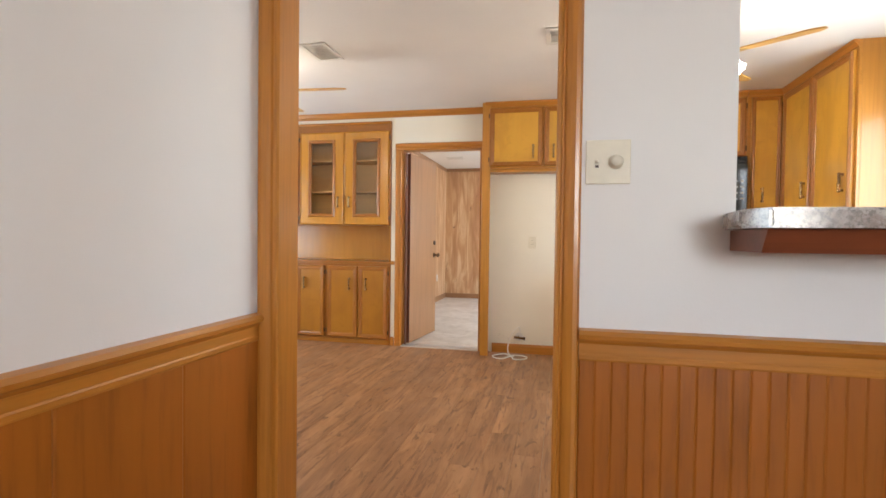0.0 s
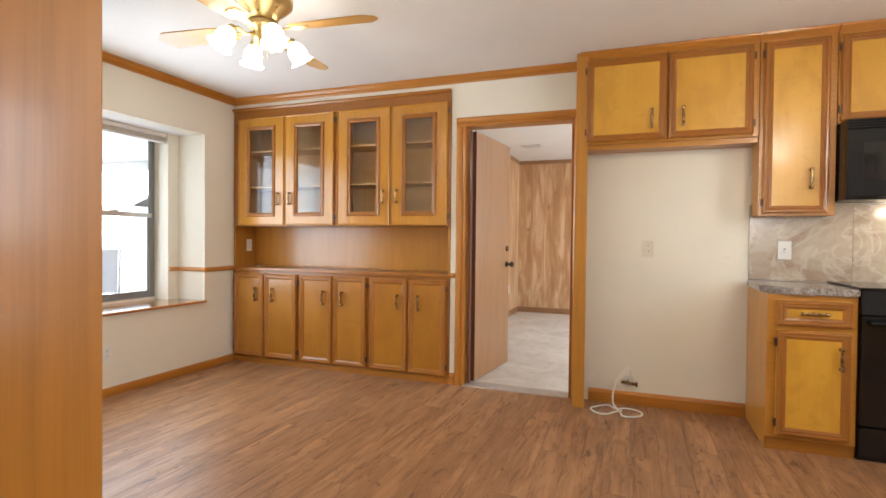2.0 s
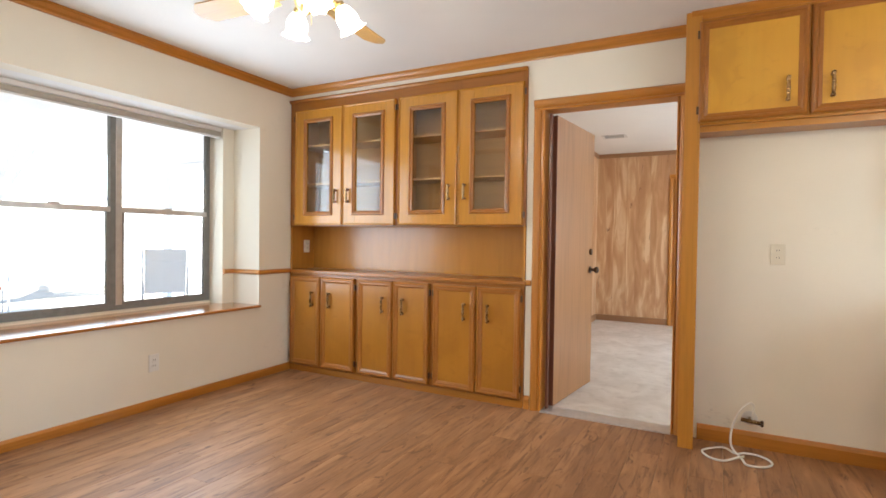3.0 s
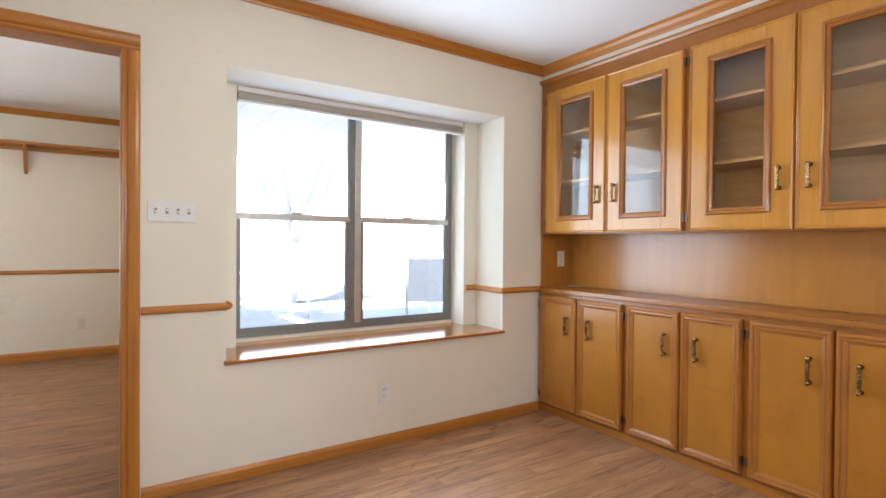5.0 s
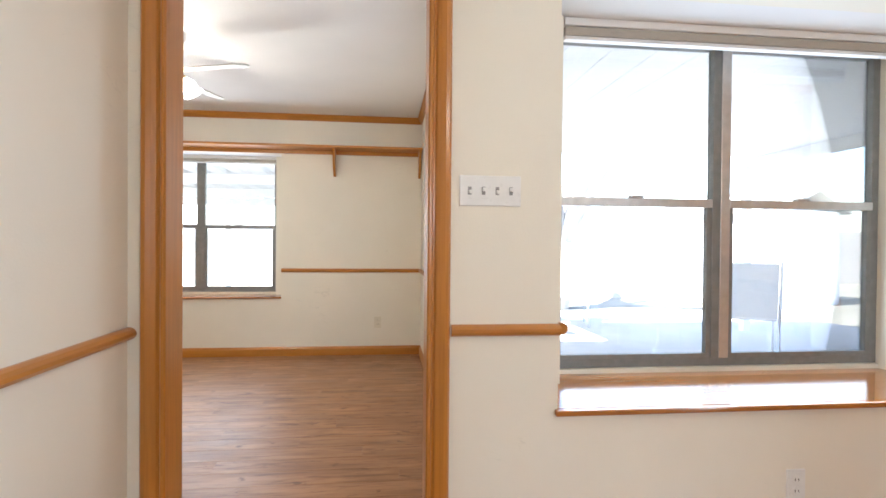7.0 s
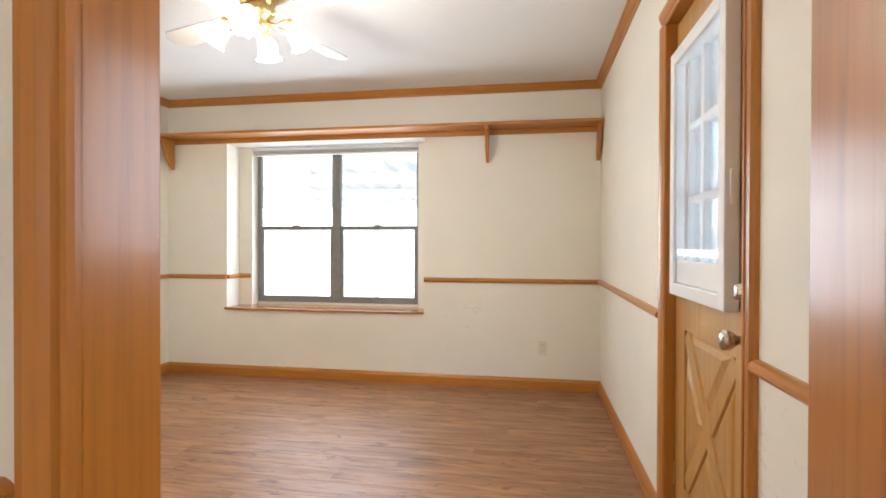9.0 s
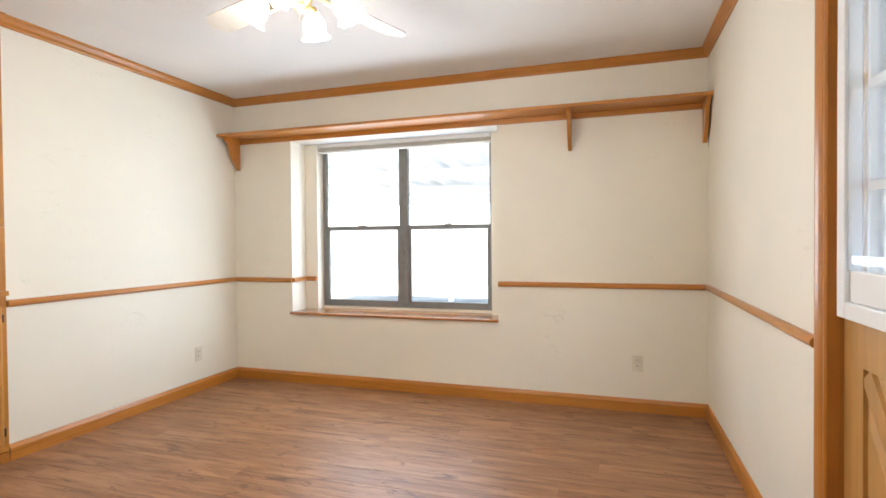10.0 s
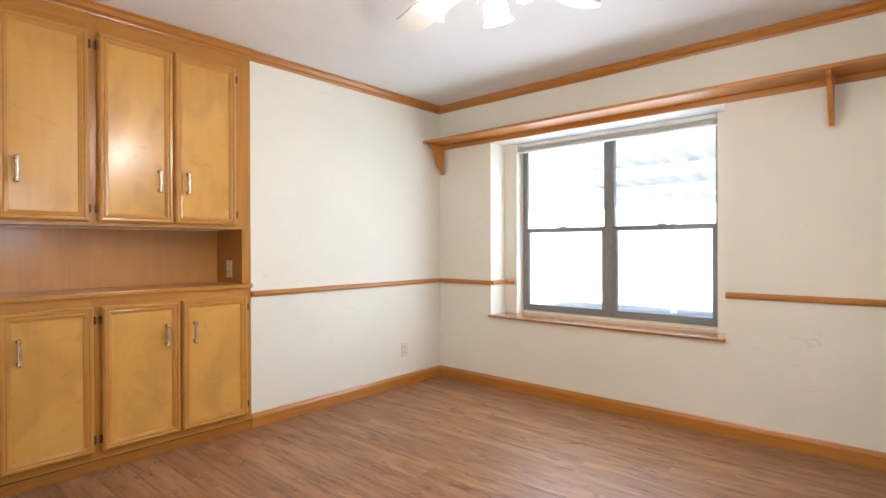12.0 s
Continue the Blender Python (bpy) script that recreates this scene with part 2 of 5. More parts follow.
M_MOULD_PALE = figured("pale_cabinet_moulding", (0.54, 0.25, 0.045), figure=0.15)
M_MOULD_DOOR = figured("stained_door_moulding", (0.34, 0.122, 0.017), figure=0.2)
M_NICHE = wood("cabinet_back_panel", (0.58, 0.27, 0.075), "z", 0.26, 0.88, 0.2, 0.2, 22)
M_HUTCH_NICHE = wood("hutch_back_panel", (0.44, 0.185, 0.03), "z", 0.24, 0.88, 0.2, 0.2, 22)
M_SHELF = wood("cabinet_shelf_wood", (0.62, 0.35, 0.13), "x", 0.45, 0.85, 0.15)
M_BEAD = wood("beadboard_oak", (0.39, 0.122, 0.014), "z", 0.36, 0.66, 0.3, 0.05, 24)
M_SLAB = wood("flush_door_birch", (0.38, 0.178, 0.064), "z", 0.38, 0.8, 0.2, 0.1, 40)
M_DARKWOOD = wood("dark_door_edge", (0.16, 0.055, 0.028), "z", 0.4)
M_BARWOOD = wood("mahogany_apron", (0.22, 0.06, 0.025), "x", 0.3)
M_XDOOR = wood("golden_oak_door", (0.55, 0.30, 0.085), "z", 0.3, 0.8, 0.15, 0.3, 45)
M_PLANK = plank_material()
M_PANEL = panel_material()
M_PANELTRIM = wood("panelling_trim", (0.33, 0.16, 0.07), "x", 0.45)
M_GRANITE = granite_material("granite", (0.52, 0.48, 0.43), (0.30, 0.25, 0.22), (0.14, 0.11, 0.10))
M_MARBLE = marble_material()
M_GROUT = plain("grout", (0.6, 0.57, 0.52), 0.8)
M_BARE = bare_floor_material()
M_BRASS = plain("polished_brass", (0.62, 0.47, 0.21), 0.32, 1.0, 0.08)
M_OLDBRASS = plain("antique_brass", (0.29, 0.18, 0.085), 0.26, 1.0, 0.3)
M_BRONZE = plain("dark_bronze_hinge", (0.11, 0.07, 0.045), 0.4, 0.8, 0.25)
M_NICKEL = plain("satin_nickel", (0.6, 0.54, 0.47), 0.22, 1.0, 0.1)
M_STEEL = plain("steel", (0.6, 0.6, 0.6), 0.25, 1.0, 0.08)
M_BLADE = wood("honey_fan_blade", (0.55, 0.31, 0.085), "x", 0.35, 0.85, 0.15)
M_BLADE_WHITE = plain("pale_fan_blade", (0.58, 0.54, 0.48), 0.45, 0, 0.03)
M_SHADE = glow("lit_frosted_glass", (1.0, 0.95, 0.87), 1.2)
M_BULB = glow("lit_bulb", (1.0, 0.88, 0.66), 4.0)
M_ALU = plain("bronze_aluminium", (0.23, 0.235, 0.23), 0.45, 0.2, 0.1)
M_ALU_PALE = plain("mill_aluminium", (0.6, 0.59, 0.58), 0.35, 0.7, 0.08)
M_GLASS = glass("window_glass")
M_CABGLASS = glass("cabinet_glass", (0.97, 0.98, 0.97), 0.1, 0.4)
M_SHEER = sheer()
M_BLIND = plain("beige_blind", (0.52, 0.47, 0.40), 0.55, 0, 0.06)
M_IVORY = plain("ivory_plastic", (0.74, 0.69, 0.56), 0.35, 0, 0.03)
M_PLATE = plain("white_plastic", (0.78, 0.77, 0.74), 0.3, 0, 0.03)
M_SLOT = plain("dark_slot", (0.05, 0.04, 0.035), 0.5)
M_SEAM = plain("switch_seam", (0.28, 0.27, 0.26), 0.5)
M_BLACK = plain("black_enamel", (0.010, 0.009, 0.009), 0.16, 0, 0.1, 0.4, 0.0)
M_BLACKGLASS = plain("black_oven_glass", (0.016, 0.014, 0.013), 0.06, 0, 0.05, 0.5, 0.1)
M_GREYMARK = plain("grey_marking", (0.45, 0.45, 0.45), 0.4)
M_GREEN = plain("green_clock", (0.05, 0.25, 0.1), 0.3)
M_TUBE = plain("white_tube", (0.72, 0.69, 0.62), 0.4, 0, 0.04)
M_VENT = plain("vent_enamel", (0.70, 0.68, 0.64), 0.45, 0, 0.04)
M_CONCRETE = paint("patio_concrete", (0.50, 0.48, 0.45), 0.5, 60, 0.9, 0.12)
M_GRASS = paint("lawn", (0.27, 0.26, 0.21), 0.9, 40, 0.95, 0.4)
M_BARK = wood("bark", (0.5, 0.48, 0.45), "z", 0.9, 0.5, 0.3, 0)
M_LEAF = leaf_material()
M_FENCE = wood("weathered_fence", (0.50, 0.47, 0.44), "z", 0.8, 0.7, 0.2, 0)
M_SLING = plain("pale_sling_fabric", (0.78, 0.78, 0.77), 0.8, 0, 0.05)
M_WHITEMETAL = plain("white_metal", (0.84, 0.85, 0.86), 0.45, 0, 0.04)

# ---- mesh helpers ----


def box(bm, x0, x1, y0, y1, z0, z1, bevel=0.0):
    vs = [bm.verts.new(p) for p in ((x0, y0, z0), (x1, y0, z0), (x1, y1, z0), (x0, y1, z0), (x0, y0, z1), (x1, y0, z1), (x1, y1, z1), (x0, y1, z1))]
    fs = [bm.faces.new([vs[i] for i in f]) for f in ((3, 2, 1, 0), (4, 5, 6, 7), (0, 1, 5, 4), (1, 2, 6, 5), (2, 3, 7, 6), (3, 0, 4, 7))]
    if bevel:
        edges = list({e for f in fs for e in f.edges})
        bmesh.ops.bevel(bm, geom=edges, offset=bevel, segments=2, affect="EDGES", profile=0.6)
    return bm


def cube(*spec, bevel=0.0):
    return box(bmesh.new(), *spec, bevel=bevel)


def lathe(bm, rings, segs=20, m=None, wave=None):
    """A turned shape from (radius, height) rings; wave(i, k) scales the radius."""
    m = m or Matrix()
    loops = []
    for k, (r, z) in enumerate(rings):
        loop = []
        for i in range(segs):
            a = 2 * math.pi * i / segs
            rr = r * (wave(a, k) if wave else 1)
            loop.append(bm.verts.new(m @ Vector((rr * math.cos(a), rr * math.sin(a), z))))
        loops.append(loop)
    for lo, hi in zip(loops, loops[1:]):
        for i in range(segs):
            j = (i + 1) % segs
            bm.faces.new((lo[i], lo[j], hi[j], hi[i]))
    if rings[0][0] > 1e-4 and not wave:
        bm.faces.new(loops[0][::-1])
    if rings[-1][0] > 1e-4 and not wave:
        bm.faces.new(loops[-1])
    return bm


def sweep(bm, profile, start, along, u, v):
    """A 2D profile in the directions u and v, drawn out from start by the vector along."""
    start, along, u, v = Vector(start), Vector(along), Vector(u), Vector(v)
    a = [bm.verts.new(start + u * p + v * q) for p, q in profile]
    b = [bm.verts.new(start + along + u * p + v * q) for p, q in profile]
    n = len(profile)
    for i in range(n):
        j = (i + 1) % n
        bm.faces.new((a[i], a[j], b[j], b[i]))
    bm.faces.new(a[::-1])
    bm.faces.new(b)
    return bm


def tube(bm, points, radius, segs=8):
    pts = [Vector(p) for p in points]
    loops = []
    for i, p in enumerate(pts):
        d = (pts[min(i + 1, len(pts) - 1)] - pts[max(i - 1, 0)]).normalized()
        s = d.cross(Vector((0, 0, 1)))
        s = s.normalized() if s.length > 0.05 else Vector((1, 0, 0))
        w = s.cross(d).normalized()
        r = radius[i] if isinstance(radius, (list, tuple)) else radius
        loops.append([bm.verts.new(p + r * (math.cos(2 * math.pi * k / segs) * s + math.sin(2 * math.pi * k / segs) * w)) for k in range(segs)])
    for lo, hi in zip(loops, loops[1:]):
        for k in range(segs):
            j = (k + 1) % segs
            bm.faces.new((lo[k], lo[j], hi[j], hi[k]))
    bm.faces.new(loops[0][::-1])
    bm.faces.new(loops[-1])
    return bm


def mesh_of(name, bm, material, smooth=False):
    bmesh.ops.recalc_face_normals(bm, faces=bm.faces[:])
    me = bpy.data.meshes.new(name)
    bm.to_mesh(me)
    bm.free()
    me.materials.append(material)
    if smooth:
        for p in me.polygons:
            p.use_smooth = True
    return me


def part(name, bm, material, parent=None, label="", smooth=False):
    ob = new(name, mesh_of(name, bm, material, smooth))
    if parent is not None:
        ob.parent = parent
    if label:
        ob["label"] = label
    return ob


def thing(name, m, label, category, group=""):
    ob = new(name)
    ob.matrix_world = m
    ob.empty_display_size = 0.1
    return tagged(ob, label, category, group)


def structure(name, bm, material, label, category, smooth=False):
    return tagged(part(name, bm, material, None, "", smooth), label, category, "", "structure")


def wall_along(axis, a0, a1, b0, b1, z0, z1, holes=()):
    """A wall along x or y from a0 to a1, between faces b0 and b1, with holes (from, to, bottom, top) through it."""
    bm = bmesh.new()

    def add(p, q, lo, hi):
        if q - p > 1e-4 and hi - lo > 1e-4:
            if axis == "x":
                box(bm, p, q, b0, b1, lo, hi)
            else:
                box(bm, b0, b1, p, q, lo, hi)
    at = a0
    for p, q, lo, hi in sorted(holes):
        add(at, p, z0, z1)
        add(p, q, z0, lo)
        add(p, q, hi, z1)
        at = q
    add(at, a1, z0, z1)
    return bm

# ---- large structure ----
CEIL = 2.44
XW, YN, YS = -3.937, 5.148, 1.655
DEN_W, DEN_N, DEN_S = -7.656, 2.81, -0.96
DOOR_N = (-1.655, -0.842)
DOOR_W = (1.770, 2.574)
ENTRY = (-0.95, -0.045)
EF, EW = 1.54, -1.03
XDOOR = (-5.628, -4.848)
REC_1, REC_2 = (3.017, 4.79), (-0.384, 1.396)

structure("wall_north", wall_along("x", -4.06, 2.24, YN, 5.27, 0, CEIL, [(-3.935, -1.775, 0, 2.345), (DOOR_N[0] - 0.018, DOOR_N[1] + 0.018, 0, 2.053)]), M_WALL, "cream painted wall with a door and a built-in hutch", "wall")
structure("wall_west", wall_along("y", -1.08, 5.148, -4.06, XW, 0, CEIL, [(DOOR_W[0] - 0.018, DOOR_W[1] + 0.018, 0, 2.053), (*REC_1, 0.58, 2.05)]), M_WALL, "cream painted wall with a doorway and a deep window recess", "wall")
south = structure("wall_south", wall_along("x", XW, 2.12, EF, YS, 0, CEIL, [(ENTRY[0] - 0.02, ENTRY[1] + 0.02, 0, 2.08), (0.443, 2.0, 1.165, 2.12)]), M_WALL_COOL, "white painted partition with a cased opening and a pass-through", "wall")
south.data.materials.append(M_WALL)
for face in south.data.polygons:
    if face.normal.y > 0.9:
        face.material_index = 1
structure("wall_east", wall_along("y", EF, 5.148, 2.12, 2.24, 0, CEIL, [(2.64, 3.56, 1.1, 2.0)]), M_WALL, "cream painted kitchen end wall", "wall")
structure("wall_den_north", wall_along("x", -7.776, -4.06, DEN_N, 2.93, 0, CEIL, [(XDOOR[0] - 0.018, XDOOR[1] + 0.018, 0, 2.058)]), M_WALL, "cream painted wall with a half-glass door", "wall")
structure("wall_den_west", wall_along("y", -1.08, DEN_N, -7.776, DEN_W, 0, CEIL, [(*REC_2, 0.58, 2.045)]), M_WALL, "cream painted wall with a window recess and a long shelf", "wall")
structure("wall_den_south", wall_along("x", DEN_W, -4.06, -1.08, DEN_S, 0, CEIL, [(-5.812, -4.13, 0, 2.432)]), M_WALL, "cream painted wall with a built-in cupboard", "wall")
structure("wall_entry_west", wall_along("y", -2.3, EF, EW - 0.12, EW, 0, CEIL), M_WALL_COOL, "white painted wall above oak wainscot", "wall")
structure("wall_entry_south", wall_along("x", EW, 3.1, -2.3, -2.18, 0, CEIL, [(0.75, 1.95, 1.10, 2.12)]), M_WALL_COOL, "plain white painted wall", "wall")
structure("wall_entry_east", wall_along("y", -2.18, EF, 2.98, 3.1, 0, CEIL), M_WALL_COOL, "plain white painted wall", "wall")
structure("wall_back_room_west", wall_along("y", 5.45, 9.62, -2.32, -2.2, 0, CEIL), M_PANELTRIM, "backing of the panelled wall", "wall")
structure("wall_back_room_north", wall_along("x", -2.2, 1.7, 9.62, 9.74, 0, CEIL), M_PANELTRIM, "backing of the panelled wall", "wall")
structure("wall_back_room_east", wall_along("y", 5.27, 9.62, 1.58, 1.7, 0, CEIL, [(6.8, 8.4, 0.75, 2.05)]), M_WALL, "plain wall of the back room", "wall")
structure("wall_entry_stub", wall_along("x", 2.12, 3.1, EF, YS, 0, CEIL), M_WALL_COOL, "plain white painted wall", "wall")
# Unseen sun blocker, added over the assumed entry window.
structure("eave", cube(EW - 0.12, 3.1, -3.4, -2.3, CEIL, CEIL + 0.1), M_WHITE, "unseen overhang added to keep the sun out of the assumed entry window", "eave")
structure("hutch_backing", cube(-4.06, -1.70, 5.47, 5.52, 0, CEIL), M_WALL, "plain wall behind the hutch", "wall")

for nm, spec in (("ceiling", (-4.06, 2.24, EF, 5.27)), ("ceiling_den", (-7.776, -4.06, -1.08, 2.93)), ("ceiling_entry", (EW - 0.12, 3.1, -2.3, EF)), ("ceiling_back_room", (-2.32, 1.7, 5.27, 9.74))):
    structure(nm, cube(*spec, CEIL, CEIL + 0.1), M_CEIL, "white textured ceiling", "ceiling")
structure("floor_slab", cube(-7.776, 3.1, -2.3, 5.27, -0.12, -0.014), M_CONCRETE, "floor slab under the planks", "floor")
structure("floor_back_room", cube(-2.32, 1.7, 5.24, 9.74, -0.12, -0.001), M_BARE, "bare mottled grey floor of the back room", "floor")

# window bays


def bay(name, x_in, x_strip, x_win, y0, y1, z0, z1, j0, j1):
    """A box recess: two cheeks out to x_strip, then solid jamb blocks that narrow it to the window between j0 and j1."""
    t, x_back = 0.07, x_win - 0.08
    bm = bmesh.new()
    box(bm, x_strip, x_in, y0 - t, y0, z0 - t, z1 + t)
    box(bm, x_strip, x_in, y1, y1 + t, z0 - t, z1 + t)
    box(bm, x_back, x_strip, y0 - t, j0, z0 - t, z1 + t, bevel=0.006)
    box(bm, x_back, x_strip, j1, y1 + t, z0 - t, z1 + t, bevel=0.006)
    box(bm, x_strip, x_in, y0, y1, z0 - t, z0)
    box(bm, x_back, x_strip, j0, j1, z0 - t, z0)
    box(bm, x_win - 0.055, x_win + 0.002, j0, j1, z0, z0 + 0.04, bevel=0.003)
    structure(name, bm, M_WALL, "cream painted box recess round a window", "window recess")
    top = bmesh.new()
    box(top, x_strip, x_in, y0, y1, z1, z1 + t)
    box(top, x_back, x_strip, j0, j1, z1, z1 + t)
    structure(name + "_soffit", top, M_WALL_COOL, "white painted soffit of the window recess", "window recess")


WIN_1 = (3.13, 4.68, 0.622, 2.046)
WIN_2 = (-0.262, 1.30, 0.622, 2.04)
STRIP_1, STRIP_2, GLASS_1, GLASS_2 = -4.238, -7.866, -4.385, -7.955
bay("window_bay", -4.06, STRIP_1, GLASS_1, *REC_1, 0.58, 2.05, *WIN_1[:2])
bay("window_bay_den", -7.776, STRIP_2, GLASS_2, *REC_2, 0.58, 2.045, *WIN_2[:2])

CROWN = [(0, 0), (0.008, 0), (0.012, 0.012), (0.026, 0.024), (0.036, 0.044), (0.046, 0.05), (0.046, 0.0585), (0, 0.0585)]
BASE = [(0, 0), (0.015, 0), (0.015, 0.066), (0.010, 0.078), (0.005, 0.088), (0, 0.09)]
RAIL = [(0, 0), (0.010, 0), (0.020, 0.005), (0.027, 0.014), (0.027, 0.024), (0.020, 0.033), (0.010, 0.038), (0, 0.038)]
SIDES = {"n": (0, -1, 0), "s": (0, 1, 0), "w": (1, 0, 0), "e": (-1, 0, 0)}


def moulding(name, side, face, a0, a1, z, profile, label, category):
    """A moulding on a wall's face; side says which wall of the room it is."""
    bm = bmesh.new()
    out = SIDES[side]
    if side in "ns":
        sweep(bm, profile, (a0, face, z), (a1 - a0, 0, 0), out, (0, 0, 1))
        m = M_OAK["x"]
    else:
        sweep(bm, profile, (face, a0, z), (0, a1 - a0, 0), out, (0, 0, 1))
        m = M_OAK["y"]
    return structure(name, bm, m, label, category)


ZC = CEIL - 0.0585
for side, face, a0, a1 in (("n", YN, XW, -0.79), ("w", XW, YS, YN), ("s", YS, XW, 2.12), ("w", DEN_W, DEN_S, DEN_N), ("n", DEN_N, DEN_W, -4.06), ("s", DEN_S, DEN_W, -5.812), ("e", -4.06, DEN_S, DEN_N)):
    moulding("trim", side, face, a0, a1, ZC, CROWN, "stained oak crown moulding under the ceiling", "crown moulding")
for side, face, a0, a1 in (("n", YN, -1.775, -1.735), ("n", YN, -0.70, 0.30), ("s", YS, XW, EW), ("w", DEN_W, DEN_S, DEN_N), ("n", DEN_N, DEN_W, XDOOR[0] - 0.085), ("n", DEN_N, XDOOR[1] + 0.075, -4.06), ("s", DEN_S, DEN_W, -5.812), ("e", -4.06, 1.0, DOOR_W[0] - 0.08), ("e", -4.06, DOOR_W[1] + 0.08, DEN_N)):
    moulding("baseboard", side, face, a0, a1, 0.0, BASE, "stained oak baseboard", "baseboard")
moulding("baseboard", "w", XW, DOOR_W[1] + 0.08, YN, 0.0, [(p, q * 0.66) for p, q in BASE], "low stained oak baseboard", "baseboard")
ZR = 0.848
for side, face, a0, a1 in (("w", XW, DOOR_W[1] + 0.08, 3.02), ("w", XW, 4.788, YN), ("s", YS, XW, EW), ("n", YN, -1.775, -1.735), ("w", DEN_W, DEN_S, -0.384), ("w", DEN_W, 1.40, DEN_N), ("n", DEN_N, DEN_W, XDOOR[0] - 0.085), ("n", DEN_N, XDOOR[1] + 0.075, -4.06), ("s", DEN_S, DEN_W, -5.812), ("e", -4.06, 1.0, DOOR_W[0] - 0.08)):
    moulding("trim", side, face, a0, a1, ZR, RAIL, "stained oak chair rail", "chair rail")
moulding("trim", "w", STRIP_1, WIN_1[1] + 0.004, 4.789, ZR, RAIL, "short oak chair rail beside the window", "chair rail")
moulding("trim", "n", 4.79, STRIP_1 + 0.028, XW + 0.02, ZR, RAIL, "stained oak chair rail turning into the window recess", "chair rail")
moulding("trim", "w", STRIP_2, REC_2[0] + 0.001, WIN_2[0] - 0.004, ZR, RAIL, "short oak chair rail beside the window", "chair rail")
moulding("trim", "s", REC_2[0], STRIP_2 + 0.028, DEN_W, ZR, RAIL, "stained oak chair rail turning into the window recess", "chair rail")
moulding("trim", "s", 3.017, -3.99, XW + 0.02, ZR + 0.005, RAIL, "short oak chair rail return", "chair rail")

# casings: 75 mm wide, moulded
CASE = [(0, 0), (0, 0.010), (0.005, 0.016), (0.013, 0.016), (0.018, 0.007), (0.023, 0.007), (0.028, 0.014), (0.040, 0.019), (0.056, 0.023), (0.068, 0.021), (0.075, 0.011), (0.075, 0)]


def casing(name, side, face, a0, a1, top, label, legs=(0.075, 0.075)):
    """Moulded casing round an opening from a0 to a1, its inner edge on the opening."""
    out = Vector(SIDES[side])
    ax = Vector((1, 0, 0)) if side in "ns" else Vector((0, 1, 0))
    at = (lambda a, z: Vector((a, face, z))) if side in "ns" else (lambda a, z: Vector((face, a, z)))
    holder = tagged(new(name), label, "door casing", "", "structure")
    for a, d, w in ((a0, -ax, legs[0]), (a1, ax, legs[1])):
        if w:
            bm = bmesh.new()
            sweep(bm, [(p * w / 0.075, q) for p, q in CASE], at(a, 0), (0, 0, top), d, out)
            part("casing_leg", bm, M_OAK["z"], holder)
    bm = bmesh.new()
    sweep(bm, CASE, at(a0 - legs[0], top), ax * (a1 - a0 + sum(legs)), (0, 0, 1), out)
    part("casing_head", bm, M_OAK["x" if side in "ns" else "y"], holder)
    return holder


def jambs(name, axis, a0, a1, b0, b1, top, label, thick=0.018):
    holder = tagged(new(name), label, "door jamb", "", "structure")
    for spec in ((a0 - thick, a0, 0, top + thick), (a1, a1 + thick, 0, top + thick), (a0, a1, top, top + thick)):
        p, q, lo, hi = spec
        bm = cube(p, q, b0, b1, lo, hi, bevel=0.002) if axis == "x" else cube(b0, b1, p, q, lo, hi, bevel=0.002)
        part("jamb", bm, M_OAK["z"], holder)
    return holder


casing("trim_back_door", "n", YN, *DOOR_N, 2.035, "moulded stained oak casing round a doorway", (0.075, 0.049))
jambs("trim_back_door_jamb", "x", *DOOR_N, YN - 0.003, 5.272, 2.035, "stained oak door jamb")
casing("trim_den_doorway", "w", XW, *DOOR_W, 2.035, "moulded stained oak casing round a doorway")
jambs("trim_den_doorway_jamb", "y", *DOOR_W, -4.063, XW + 0.003, 2.035, "stained oak doorway lining")
casing("trim_entry", "n", EF, *ENTRY, 2.06, "moulded stained oak casing round the entry opening", (0.079, 0.073))
jambs("trim_entry_jamb", "x", *ENTRY, EF - 0.003, YS + 0.006, 2.06, "worn stained oak opening lining", 0.02)
casing("trim_den_door", "n", DEN_N, *XDOOR, 2.04, "moulded stained oak casing round an outside door", (0.075, 0.068))
jambs("trim_den_door_jamb", "x", *XDOOR, DEN_N - 0.003, 2.93, 2.04, "stained oak outside door jamb")
tagged(part("door_threshold", cube(*DOOR_N, YN - 0.03, 5.27, -0.01, 0.008, bevel=0.003), M_ALU_PALE), "metal threshold strip between planks and bare floor", "threshold", "", "structure")

# windows


